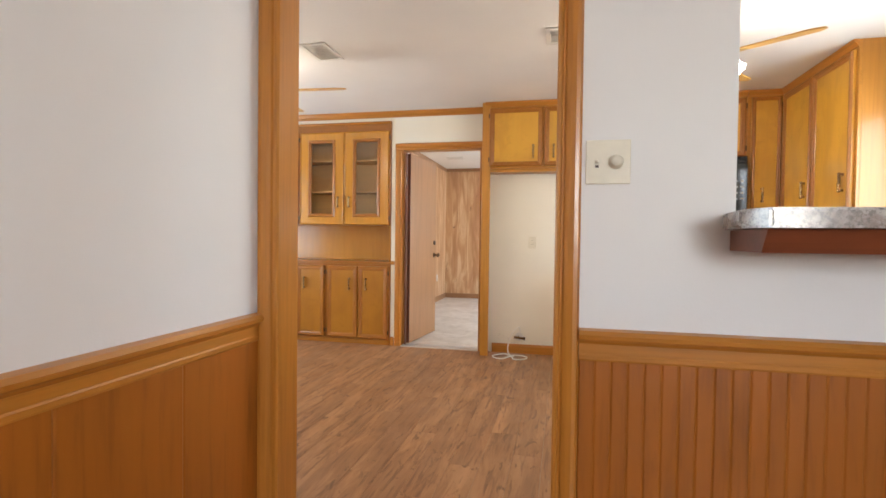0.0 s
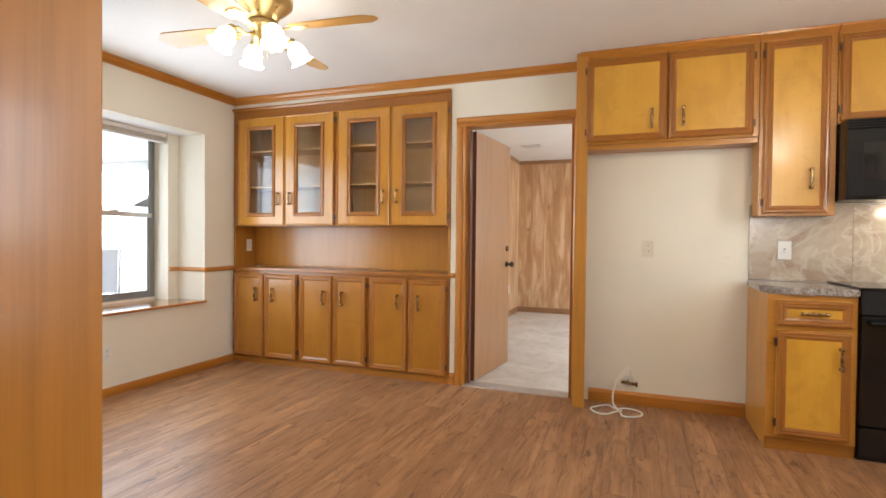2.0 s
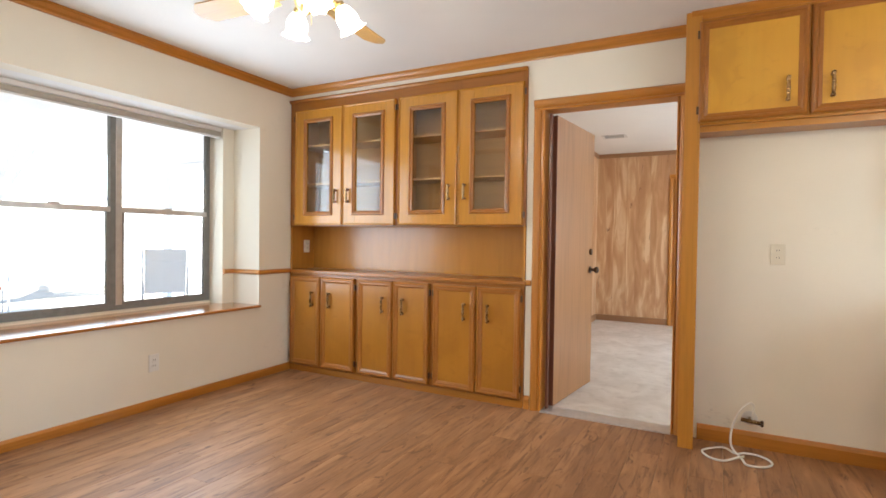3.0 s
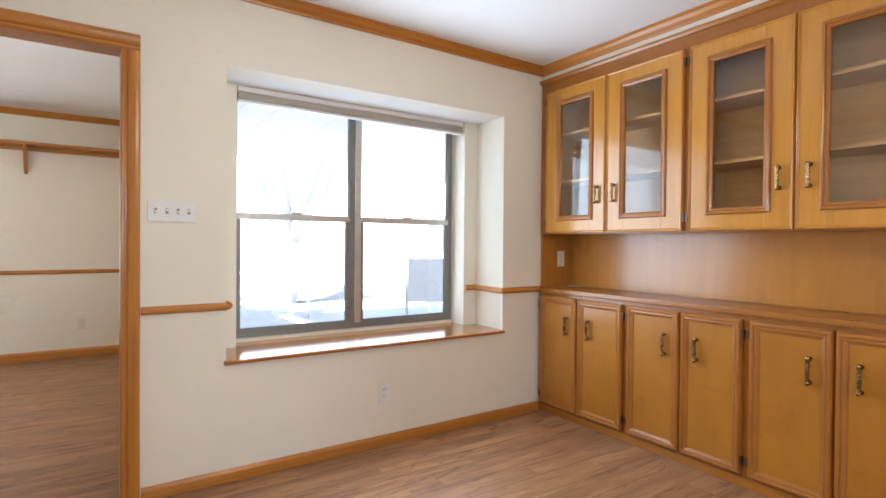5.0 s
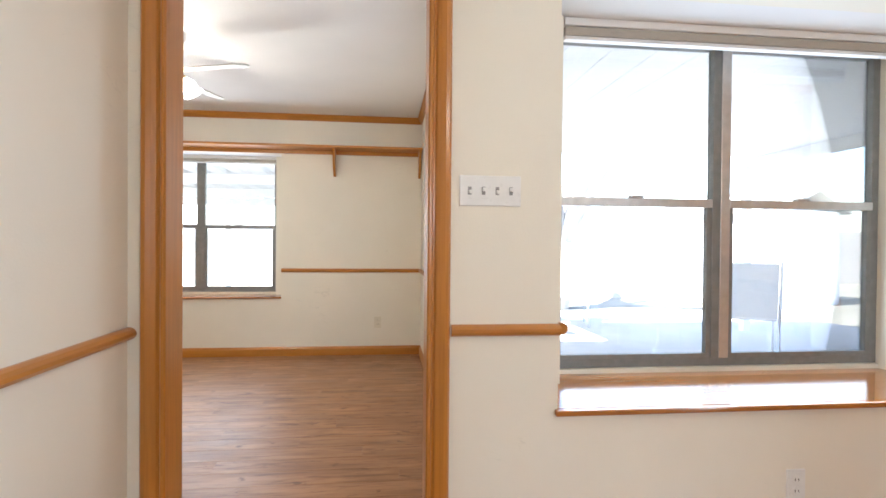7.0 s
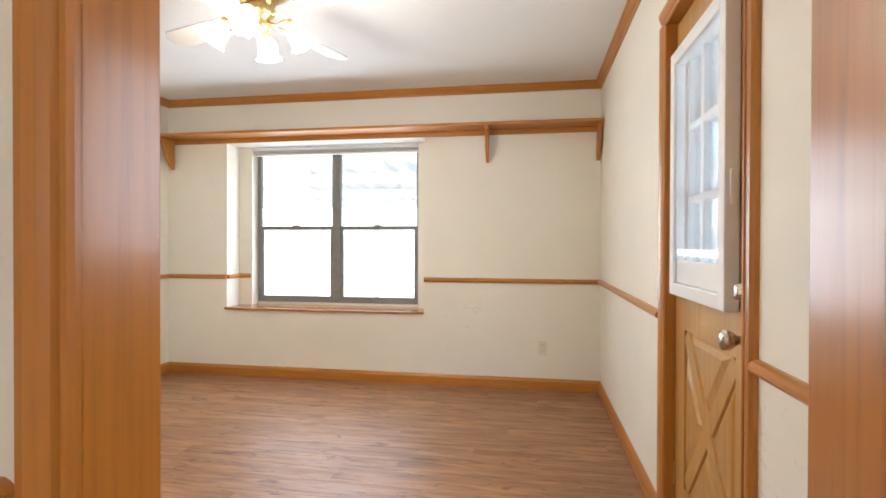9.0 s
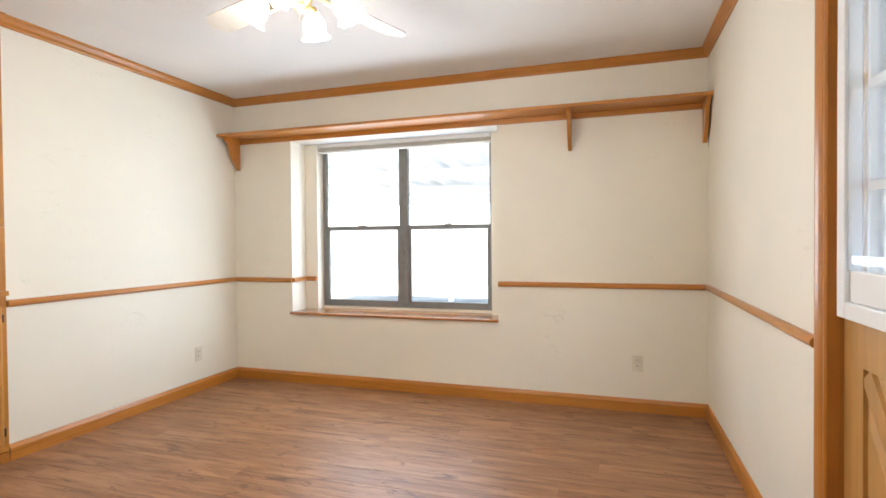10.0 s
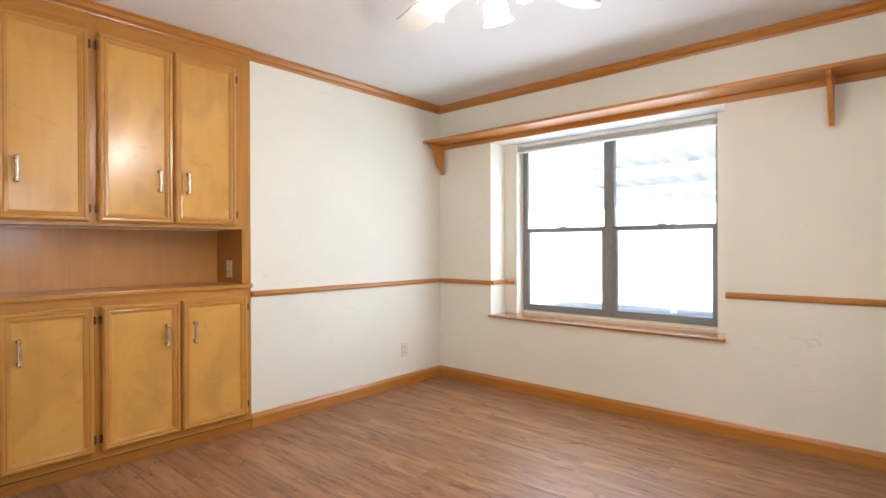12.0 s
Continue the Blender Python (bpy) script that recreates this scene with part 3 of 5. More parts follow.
def window(name, x, wy0, wy1, wz0, wz1, mid, meet, label):
    holder = tagged(new(name), label, "window", "", "structure")
    f = 0.035
    rim = bmesh.new()
    for s in ((wy0, wy0 + f, wz0, wz1), (wy1 - f, wy1, wz0, wz1), (wy0 + f, wy1 - f, wz0, wz0 + f), (wy0 + f, wy1 - f, wz1 - f, wz1)):
        box(rim, x - 0.05, x - 0.012, s[0], s[1], s[2], s[3], bevel=0.003)
    part("window_frame", rim, M_ALU, holder, "dark bronze aluminium frame")
    mul = bmesh.new()
    box(mul, x - 0.05, x - 0.006, mid - 0.042, mid - 0.004, wz0 + f, wz1 - f, bevel=0.003)
    part("mullion", mul, M_ALU, holder)
    part("mullion_cover", cube(x - 0.05, x - 0.004, mid - 0.004, mid + 0.040, wz0 + f, wz1 - f, bevel=0.003), M_ALU_PALE if name == "window_1" else M_ALU, holder)
    for a, b in ((wy0 + f, mid - 0.042), (mid + 0.04, wy1 - f)):
        bar = bmesh.new()
        box(bar, x - 0.045, x - 0.004, a, b, meet - 0.018, meet + 0.018, bevel=0.003)
        rail = part("sash_rail", bar, M_ALU_PALE if name == "window_1" else M_ALU, holder)
        part("sash_latch", cube(x - 0.03, x + 0.006, (a + b) / 2 - 0.03, (a + b) / 2 + 0.03, meet + 0.018, meet + 0.03, bevel=0.004), M_ALU_PALE, rail)
        edge = bmesh.new()
        box(edge, x - 0.04, x - 0.012, a, a + 0.02, wz0 + f, meet - 0.018)
        box(edge, x - 0.04, x - 0.012, b - 0.02, b, wz0 + f, meet - 0.018)
        box(edge, x - 0.04, x - 0.012, a + 0.02, b - 0.02, wz0 + f, wz0 + f + 0.02)
        part("sash", edge, M_ALU, holder)
        for lo, hi, dx in ((wz0 + f + 0.02, meet - 0.018, 0.026), (meet + 0.018, wz1 - f, 0.036)):
            pane = part("pane", cube(x - dx - 0.002, x - dx + 0.002, a, b, lo, hi), M_GLASS, holder)
            pane.visible_shadow = False
    return holder


window("window_1", GLASS_1, *WIN_1, 3.908, 1.337, "bronze aluminium window of four panes, daylight outside")
window("window_2", GLASS_2, *WIN_2, 0.518, 1.307, "bronze aluminium window of four panes, daylight outside")

# Assumed kitchen window, never in view; gives the added kitchen light an opening.
window("assumed_window_3", 2.22, 2.64, 3.56, 1.1, 2.0, 3.10, 1.55, "assumed bronze aluminium kitchen window of four panes, out of view")
# Unseen back room window, assumed as the source of that room's daylight.
window("assumed_window_4", 1.68, 6.8, 8.4, 0.75, 2.05, 7.6, 1.4, "assumed bronze aluminium back room window of four panes, out of view")
# Assumed entry window behind the camera, an opening for the added lamp.
win = window("assumed_window_5", 0.0, -0.6, 0.6, -0.51, 0.51, 0.0, 0.0, "assumed bronze aluminium entry window of four panes, out of view")
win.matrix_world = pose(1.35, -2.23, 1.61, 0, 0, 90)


def sill(name, x_win, x_strip, x_in, y0, y1, j0, j1, z):
    """A sill board that fills the recess and runs back between the jambs to the window."""
    bm = bmesh.new()
    box(bm, x_strip, x_in, y0, y1, z - 0.004, z + 0.016)
    box(bm, x_win, x_strip, j0, j1, z - 0.004, z + 0.016)
    structure(name, bm, M_SILL, "glossy stained oak window sill", "window sill")
    bm = bmesh.new()
    box(bm, x_in + 0.001, x_in + 0.028, y0 - 0.014, y1 + 0.006, z - 0.004, z + 0.016, bevel=0.006)
    structure(name + "_nosing", bm, M_SILL, "rounded oak nosing of the window sill", "window sill")


sill("window_sill", GLASS_1, STRIP_1, XW, REC_1[0] + 0.002, REC_1[1] - 0.002, WIN_1[0] + 0.002, WIN_1[1] - 0.002, 0.584)
sill("window_sill_den", GLASS_2, STRIP_2, DEN_W, REC_2[0] + 0.002, REC_2[1] - 0.002, WIN_2[0] + 0.002, WIN_2[1] - 0.002, 0.584)


def blind(x, y0, y1, top, drop):
    b = thing("window_blind", pose(x, (y0 + y1) / 2, top), "beige mini blind drawn fully up", "window blind")
    w = (y1 - y0) / 2
    part("headrail", cube(-0.004, 0.036, -w, w, -0.030, 0, bevel=0.003), M_WHITE, b)
    n = 7
    for i in range(n):
        z = -0.034 - (drop - 0.045) * (i + 1) / n
        part("slat", cube(0, 0.03, -w + 0.004, w - 0.004, z, z + (drop - 0.045) / n * 0.8), M_BLIND, b)
    part("bottom_rail", cube(-0.002, 0.033, -w + 0.002, w - 0.002, -drop - 0.008, -drop + 0.006, bevel=0.003), M_WHITE, b)


blind(STRIP_1 - 0.04, WIN_1[0] + 0.006, WIN_1[1] - 0.012, 2.049, 0.078)
blind(STRIP_2 - 0.04, WIN_2[0] + 0.006, WIN_2[1] - 0.006, 2.044, 0.07)

# ---- cabinets ----


def pull(parent, x, y, z, upright=True, length=0.10, bright=None):
    """A turned bar pull on two posts, on a door whose face is at y and that looks to -y."""
    bm = bmesh.new()
    rings = [(0.005, -0.5), (0.0105, -0.46), (0.0095, -0.40), (0.0075, -0.34), (0.009, -0.2), (0.0098, 0), (0.009, 0.2), (0.0075, 0.34), (0.0095, 0.40), (0.0105, 0.46), (0.004, 0.5)]
    turn = Matrix() if upright else Matrix.Rotation(radians(90), 4, "Y")
    lathe(bm, [(r, h * length) for r, h in rings], 10, Matrix.Translation((x, y - 0.024, z)) @ turn)
    for s in (-0.40, 0.40):
        px, pz = (x, z + s * length) if upright else (x + s * length, z)
        lathe(bm, [(0.011, 0), (0.007, 0.006), (0.006, 0.018), (0.008, 0.025)], 8, Matrix.Translation((px, y, pz)) @ Matrix.Rotation(radians(90), 4, "X"))
    part("handle", bm, bright or M_OLDBRASS, parent, "antique brass pull", True)


def hinges(parent, x, y, z0, z1):
    for z in (z0 + 0.07, z1 - 0.07):
        part("hinge", cube(x - 0.006, x + 0.006, y - 0.004, y + 0.012, z - 0.022, z + 0.022, bevel=0.002), M_BRONZE, parent)


MOULD = [(0, 0), (0.002, 0.008), (0.008, 0.014), (0.015, 0.013), (0.018, 0.008), (0.023, 0.010), (0.034, 0.004), (0.036, 0)]


def mitred(bm, x0, x1, z0, z1, y, profile):
    """A picture-frame moulding inside the rectangle, standing out towards -y."""
    n = len(profile)
    loops = []
    for cx, cz, sx, sz in ((x0, z0, 1, 1), (x1, z0, -1, 1), (x1, z1, -1, -1), (x0, z1, 1, -1)):
        loops.append([bm.verts.new((cx + sx * p, y - q, cz + sz * p)) for p, q in profile])
    for k in range(4):
        a, b = loops[k], loops[(k + 1) % 4]
        for i in range(n - 1):
            bm.faces.new((a[i], a[i + 1], b[i + 1], b[i]))
    return bm


def cab_door(parent, x0, x1, z0, z1, y, pull_x=None, pull_z=None, hinge_x=None, flat_pull=False, bright=None, name="door", mould=None, panel=None):
    """A lipped door: veneered panel with applied moulding round its edge. y is the plane it hangs on."""
    t = 0.019
    d = part(name, cube(x0, x1, y - t, y - 0.0005, z0, z1, bevel=0.003), panel or M_DOOR, parent)
    mw = min(0.044, (x1 - x0) * 0.13)
    bm = bmesh.new()
    mitred(bm, x0 + 0.001, x1 - 0.001, z0 + 0.001, z1 - 0.001, y - t + 0.0005, [(p * mw / 0.034, q) for p, q in MOULD])
    part("moulding", bm, mould or M_MOULD_DOOR, d, "" if mould else "darker stained moulding")
    if pull_x is not None:
        pull(d, pull_x, y - t, pull_z, not flat_pull, 0.132, bright)
    if hinge_x is not None:
        hinges(d, hinge_x, y - t, z0, z1)
    return d


def glass_door(parent, x0, x1, z0, z1, y, pull_x, hinge_x):
    t, w, h = 0.02, 0.127, 0.110
    bm = bmesh.new()
    for a, b, lo, hi in ((x0, x0 + w, z0, z1), (x1 - w, x1, z0, z1), (x0 + w, x1 - w, z0, z0 + h), (x0 + w, x1 - w, z1 - h, z1)):
        box(bm, a, b, y - t, y - 0.0005, lo, hi, bevel=0.002)
    d = part("door", bm, M_HUTCH_STILE, parent)
    m = bmesh.new()
    mitred(m, x0 + w - 0.03, x1 - w + 0.03, z0 + h - 0.03, z1 - h + 0.03, y - t + 0.0005, [(p * 0.95, q) for p, q in MOULD])
    part("moulding", m, M_MOULD_DOOR, d)
    e = bmesh.new()
    mitred(e, x0 + 0.001, x1 - 0.001, z0 + 0.001, z1 - 0.001, y - t + 0.0005, [(p * 0.4, q * 0.6) for p, q in MOULD])
    part("edge_moulding", e, M_HUTCH_STILE, d)
    pane = part("pane", cube(x0 + w - 0.004, x1 - w + 0.004, y - 0.012, y - 0.009, z0 + h - 0.004, z1 - h + 0.004), M_CABGLASS, d)
    pane.visible_shadow = False
    pull(d, pull_x, y - t, z0 + 0.24, True, 0.118)
    hinges(d, hinge_x, y - t, z0, z1)


def carcass(name, parent, x0, x1, y0, y1, z0, z1, shelves=(), t=0.018, back=True):
    """Sides, top, bottom and back of an open-fronted cabinet."""
    bm = bmesh.new()
    box(bm, x0, x0 + t, y0, y1, z0, z1)
    box(bm, x1 - t, x1, y0, y1, z0, z1)
    box(bm, x0 + t, x1 - t, y0, y1, z0, z0 + t)
    box(bm, x0 + t, x1 - t, y0, y1, z1 - t, z1)
    if back:
        box(bm, x0 + t, x1 - t, y1 - 0.008, y1, z0 + t, z1 - t)
    ob = part(name, bm, M_SHELF, parent)
    for z in shelves:
        part("shelf", cube(x0 + t, x1 - t, y0 + 0.03, y1 - 0.008, z - 0.009, z + 0.009, bevel=0.002), M_SHELF, parent)
    return ob


def face_frame(parent, x0, x1, z0, z1, y, stiles, rails, t=0.019, grain=M_FRAME):
    """A face frame in the plane y: upright stiles (from, to) and level rails between x0 and x1."""
    for a, b in stiles:
        part("face_frame", cube(a, b, y, y + t, z0, z1, bevel=0.0015), grain["z"], parent)
    inner = sorted(stiles)
    for a, b in rails:
        for (p, q), (r, s) in zip(inner, inner[1:]):
            part("face_rail", cube(q, r, y + 0.0005, y + t, a, b), grain["x"], parent)


# dining hutch, built into the north wall
H0, H1 = -3.932, -1.778
hutch = thing("built_in_hutch", pose(0, 0, 0), "honey maple built-in hutch with four glass doors above six doors", "hutch")
FY = YN - 0.012
carcass("upper_carcass", hutch, H0 + 0.03, H1 - 0.03, FY + 0.019, 5.45, 1.262, 2.30, (1.62, 1.95))
part("divider", cube(-2.86, -2.835, FY + 0.02, 5.44, 1.28, 2.28), M_SHELF, hutch)
face_frame(hutch, H0, H1, 1.258, 2.342, FY, [(H0, H0 + 0.085), (-3.375, -3.325), (-2.865, -2.785), (-2.325, -2.27), (H1 - 0.045, H1)], [(1.258, 1.30), (2.235, 2.342)], grain=M_HUTCH_FRAME)
part("cornice", sweep(bmesh.new(), [(0, 0), (0.014, 0), (0.022, 0.012), (0.022, 0.024), (0, 0.024)], (H0, FY, 2.318), (H1 - H0, 0, 0), (0, -1, 0), (0, 0, 1)), M_MOULD["x"], hutch)
for a, b, px, hx in ((-3.862, -3.352, -3.415, -3.870), (-3.346, -2.840, -3.287, -2.833), (-2.806, -2.300, -2.362, -2.814), (-2.294, -1.796, -2.236, -1.788)):
    glass_door(hutch, a, b, 1.264, 2.245, FY, px, hx)
part("niche_back", cube(H0, H1, 5.42, 5.45, 0.88, 1.262), M_HUTCH_NICHE, hutch, "stained panelled niche back")
for a, b in ((H0, H0 + 0.018), (H1 - 0.018, H1)):
    part("niche_side", cube(a, b, FY + 0.005, 5.42, 0.878, 1.262), M_HUTCH_NICHE, hutch)
part("counter", cube(H0 - 0.003, H1 + 0.012, FY - 0.022, 5.42, 0.848, 0.878, bevel=0.006), M_HUTCH_FRAME["x"], hutch, "stained wood counter")
part("lower_carcass", cube(H0 + 0.01, H1 - 0.01, FY + 0.019, 5.45, 0.0, 0.848), M_SHELF, hutch)
face_frame(hutch, H0, H1, 0.012, 0.848, FY, [(H0, H0 + 0.03), (-3.585, -3.545), (-3.222, -3.17), (-2.86, -2.82), (-2.525, -2.475), (-2.152, -2.11), (H1 - 0.035, H1)], [(0.012, 0.085), (0.79, 0.848)], grain=M_HUTCH_FRAME)
part("toe_board", cube(H0, H1, FY - 0.006, FY, 0.0, 0.05, bevel=0.002), M_MOULD["x"], hutch)
for i, (a, b) in enumerate(((-3.905, -3.569), (-3.562, -3.215), (-3.178, -2.845), (-2.838, -2.518), (-2.482, -2.135), (-2.128, -1.798))):
    left = i % 2 == 0
    cab_door(hutch, a, b, 0.062, 0.826, FY, b - 0.09 if left else a + 0.09, 0.637, a - 0.004 if left else b + 0.004, panel=M_HUTCH)

# refrigerator alcove and kitchen wall cabinets
UY = 4.955


def wall_cabinet(name, m, w, z0, z1, depth, doors, pull_side, label, group="kitchen wall cabinets", pull_up=0.16, crown=True, left_panel=False):
    """A wall cabinet whose front frame lies in local y = 0 and which runs from local x = 0 to w."""
    c = thing(name, m, label, "cabinet", group)
    part("body", cube(0.0008, w - 0.0008, 0.019, depth, z0, z1, bevel=0.0015), M_FRAME["z"], c)
    part("face_frame", cube(0.0008, w - 0.0008, 0, 0.0185, z0, z1 - 0.002, bevel=0.0015), M_FRAME["x"], c)
    if crown:
        part("crown_moulding", sweep(bmesh.new(), [(0, 0), (0.008, 0.0), (0.018, 0.018), (0.03, 0.03), (0.034, 0.044), (0, 0.044)], (0.0008, 0, CEIL - 0.0455), (w - 0.0016, 0, 0), (0, -1, 0), (0, 0, 1)), M_OAK["x"], c)
    for (a, b), side in zip(doors, pull_side):
        px = b - 0.09 if side == "r" else a + 0.09
        hx = a - 0.004 if side == "r" else b + 0.004
        cab_door(c, a, b, z0 + 0.012, CEIL - 0.062, 0, px, z0 + pull_up, hx)
    return c


end = thing("fridge_end_panel", pose(0, 0, 0), "tall stained oak end panel beside the refrigerator alcove", "panel")
part("panel", cube(-0.792, -0.765, UY, YN - 0.02, 0, CEIL - 0.002, bevel=0.002), M_FRAME["z"], end)
part("face_board", cube(-0.792, -0.712, UY - 0.019, UY, 0, CEIL - 0.002, bevel=0.003), M_FRAME["z"], end)
wall_cabinet("wall_cabinet", pose(-0.765, UY, 0), 1.075, 1.81, CEIL - 0.001, YN - UY - 0.002, [(0.042, 0.548), (0.556, 1.043)], "rl", "wide honey maple cabinet over the refrigerator alcove", pull_up=0.15)
wall_cabinet("wall_cabinet", pose(0.312, UY, 0), 0.40, 1.318, CEIL - 0.001, YN - UY - 0.002, [(0.022, 0.362)], "r", "tall narrow honey maple wall cabinet", pull_up=0.22)
wall_cabinet("wall_cabinet", pose(0.714, UY, 0), 0.80, 1.86, CEIL - 0.001, YN - UY - 0.002, [(0.012, 0.392), (0.412, 0.788)], "rl", "short honey maple cabinet over the microwave", pull_up=0.13)
wall_cabinet("wall_cabinet", pose(1.516, UY, 0), 0.28, 1.318, CEIL - 0.001, YN - UY - 0.002, [(0.03, 0.262)], "l", "narrow honey maple corner wall cabinet", pull_up=0.22)
EAST = pose(1.80, UY, 0, 0, 0, -90)
wall_cabinet("wall_cabinet", EAST, 1.155, 1.318, CEIL - 0.001, 0.318, [(0.05, 0.56), (0.585, 1.125)], "rr", "honey maple wall cabinet on the end wall", pull_up=0.22)
part("alcove_ledger", cube(-0.765, 0.31, UY + 0.02, YN - 0.002, 1.775, 1.809), M_FRAME["x"], end)


def base_cabinet(m, w, depth, top, units, label, toe=0.09):
    c = thing("base_cabinet", m, label, "cabinet", "kitchen base cabinets")
    part("body", cube(0.001, w - 0.001, 0.019, depth, 0.0, top, bevel=0.0015), M_FRAME["z"], c)
    part("face_frame", cube(0.001, w - 0.001, 0.0, 0.0185, toe - 0.02, top, bevel=0.0015), M_FRAME["x"], c)
    part("toe_board", cube(0.001, w - 0.001, 0.012, 0.0185, 0.0, toe - 0.021), M_MOULD["x"], c)
    for a, b, drawer, side in units:
        z1 = top - 0.03
        if drawer:
            cab_door(c, a, b, z1 - 0.14, z1, 0, (a + b) / 2, z1 - 0.07, None, True, None, "drawer_front")
            z1 -= 0.165
        cab_door(c, a, b, toe, z1, 0, b - 0.05 if side == "r" else a + 0.05, z1 - 0.14, a - 0.004 if side == "r" else b + 0.004)
    return c


BY = 4.59
base_cabinet(pose(0.30, BY, 0), 0.418, YN - BY - 0.002, 0.868, [(0.045, 0.39, True, "r")], "honey maple base cabinet with a drawer, beside the range")
base_cabinet(pose(1.486, BY, 0), 0.632, YN - BY - 0.002, 0.868, [(0.03, 0.30, True, "l")], "honey maple corner base cabinet")
base_cabinet(pose(2.118, YS + 0.61, 0, 0, 0, 180), 2.08, 0.60, 0.868, [(0.05, 0.50, True, "r"), (0.53, 1.0, False, "l"), (1.03, 1.5, False, "r"), (1.53, 2.03, True, "l")], "honey maple sink run under the pass-through")


def counter(name, pts, z0, z1, label):
    bm = bmesh.new()
    lo = [bm.verts.new((x, y, z0)) for x, y in pts]
    hi = [bm.verts.new((x, y, z1)) for x, y in pts]
    n = len(pts)
    for i in range(n):
        bm.faces.new((lo[i], lo[(i + 1) % n], hi[(i + 1) % n], hi[i]))
    bm.faces.new(lo[::-1])
    bm.faces.new(hi)
    bmesh.ops.bevel(bm, geom=bm.edges[:], offset=0.006, segments=2, affect="EDGES")
    return tagged(part(name, bm, M_GRANITE), label, "countertop")


counter("countertop", [(0.29, YN - 0.014), (0.285, BY + 0.11), (0.36, BY - 0.028), (0.718, BY - 0.028), (0.718, YN - 0.014)], 0.8685, 0.908, "grey-brown granite countertop beside the range")
counter("countertop", [(1.488, YN - 0.014), (1.488, BY - 0.028), (2.116, BY - 0.028), (2.116, YN - 0.014)], 0.8685, 0.908, "grey-brown granite corner countertop")
counter("countertop", [(2.116, YS + 0.003), (-0.002, YS + 0.003), (-0.002, 2.27), (0.05, 2.315), (2.116, 2.315)], 0.8685, 0.908, "grey-brown granite countertop of the sink run")
bar = thing("breakfast_bar", pose(0, 0, 0), "granite bar ledge on a dark wooden apron in the pass-through", "bar counter")
bt = counter("bar_top", [(0.41, EF - 0.001), (0.385, 1.31), (0.42, 1.22), (1.99, 1.22), (1.99, EF - 0.001)], 1.172, 1.217, "")
bt2 = part("bar_top_inner", cube(0.448, 1.995, EF, YS + 0.05, 1.172, 1.216, bevel=0.004), M_GRANITE, bar)
for key in ("label", "category"):
    if key in bt:
        del bt[key]
bt.parent = bar
ap = bmesh.new()
sweep(ap, [(0, 0), (0.275, 0.0), (0.235, -0.056), (0, -0.056)], (0.43, EF - 0.001, 1.171), (1.55, 0, 0), (0, -1, 0), (0, 0, 1))
part("apron", ap, M_BARWOOD, bar, "dark red-brown wooden apron")

# range, microwave
rng = thing("range", pose(1.102, BY - 0.02, 0), "black electric range with a glass door and top knobs", "range")
part("body", cube(-0.378, 0.378, 0.03, 0.54, 0.0, 0.905, bevel=0.004), M_BLACK, rng)
part("cooktop", cube(-0.381, 0.381, 0.0, 0.545, 0.906, 0.92, bevel=0.004), M_BLACKGLASS, rng, "black glass cooktop")
cp = bmesh.new()
sweep(cp, [(0.03, 0), (-0.015, 0.0), (0.0, 0.125), (0.03, 0.125)], (-0.378, 0, 0.78), (0.756, 0, 0), (0, 1, 0), (0, 0, 1))
panel = part("control_panel", cp, M_BLACK, rng)
for x in (-0.25, -0.15, 0.15, 0.25):
    k = bmesh.new()
    lathe(k, [(0.026, 0), (0.026, 0.004), (0.02, 0.006), (0.019, 0.02), (0.015, 0.023)], 16, Matrix.Translation((x, -0.008, 0.845)) @ Matrix.Rotation(radians(97), 4, "X"))
    part("knob", k, M_STEEL if x < 0 else M_BLACK, panel, "", True)
part("clock", cube(-0.032, 0.032, -0.012, 0.0, 0.838, 0.86), M_GREEN, panel, "green clock display")
for i in range(6):
    part("button", cube(-0.115 + i * 0.011 + (0.13 if i > 2 else 0), -0.108 + i * 0.011 + (0.13 if i > 2 else 0), -0.0125, 0.0, 0.828, 0.84), M_GREYMARK, panel)
dr = part("oven_door", cube(-0.374, 0.374, 0.0, 0.03, 0.19, 0.772, bevel=0.006), M_BLACK, rng)
part("window", cube(-0.25, 0.25, -0.002, 0.01, 0.33, 0.62, bevel=0.002), M_BLACKGLASS, dr)
hb = bmesh.new()
tube(hb, [(-0.34, 0.0, 0.735), (-0.34, -0.045, 0.74), (0.34, -0.045, 0.74), (0.34, 0.0, 0.735)], 0.013)
part("handle", hb, M_BLACK, dr, "", True)
part("drawer", cube(-0.374, 0.374, 0.002, 0.03, 0.03, 0.18, bevel=0.005), M_BLACK, rng)
mwv = thing("microwave", pose(1.102, 4.80, 1.40), "black over-range microwave with a lit hood lamp", "microwave")
part("body", cube(-0.382, 0.382, 0.03, YN - 4.80 - 0.002, 0.0, 0.458, bevel=0.004), M_BLACK, mwv)
md = part("door", cube(-0.382, 0.20, 0.0, 0.029, 0.012, 0.395, bevel=0.006), M_BLACK, mwv)
part("window", cube(-0.31, 0.12, -0.002, 0.01, 0.10, 0.32, bevel=0.002), M_BLACKGLASS, md)
part("badge", cube(-0.13, -0.06, -0.0035, 0.0, 0.052, 0.058), M_GREYMARK, md)
tb = bmesh.new()
tube(tb, [(0.175, 0.0, 0.06), (0.175, -0.035, 0.08), (0.175, -0.035, 0.33), (0.175, 0.0, 0.35)], 0.01)
part("handle", tb, M_BLACK, md, "", True)
kp = part("keypad", cube(0.205, 0.382, 0.0, 0.029, 0.012, 0.395, bevel=0.004), M_BLACKGLASS, mwv)
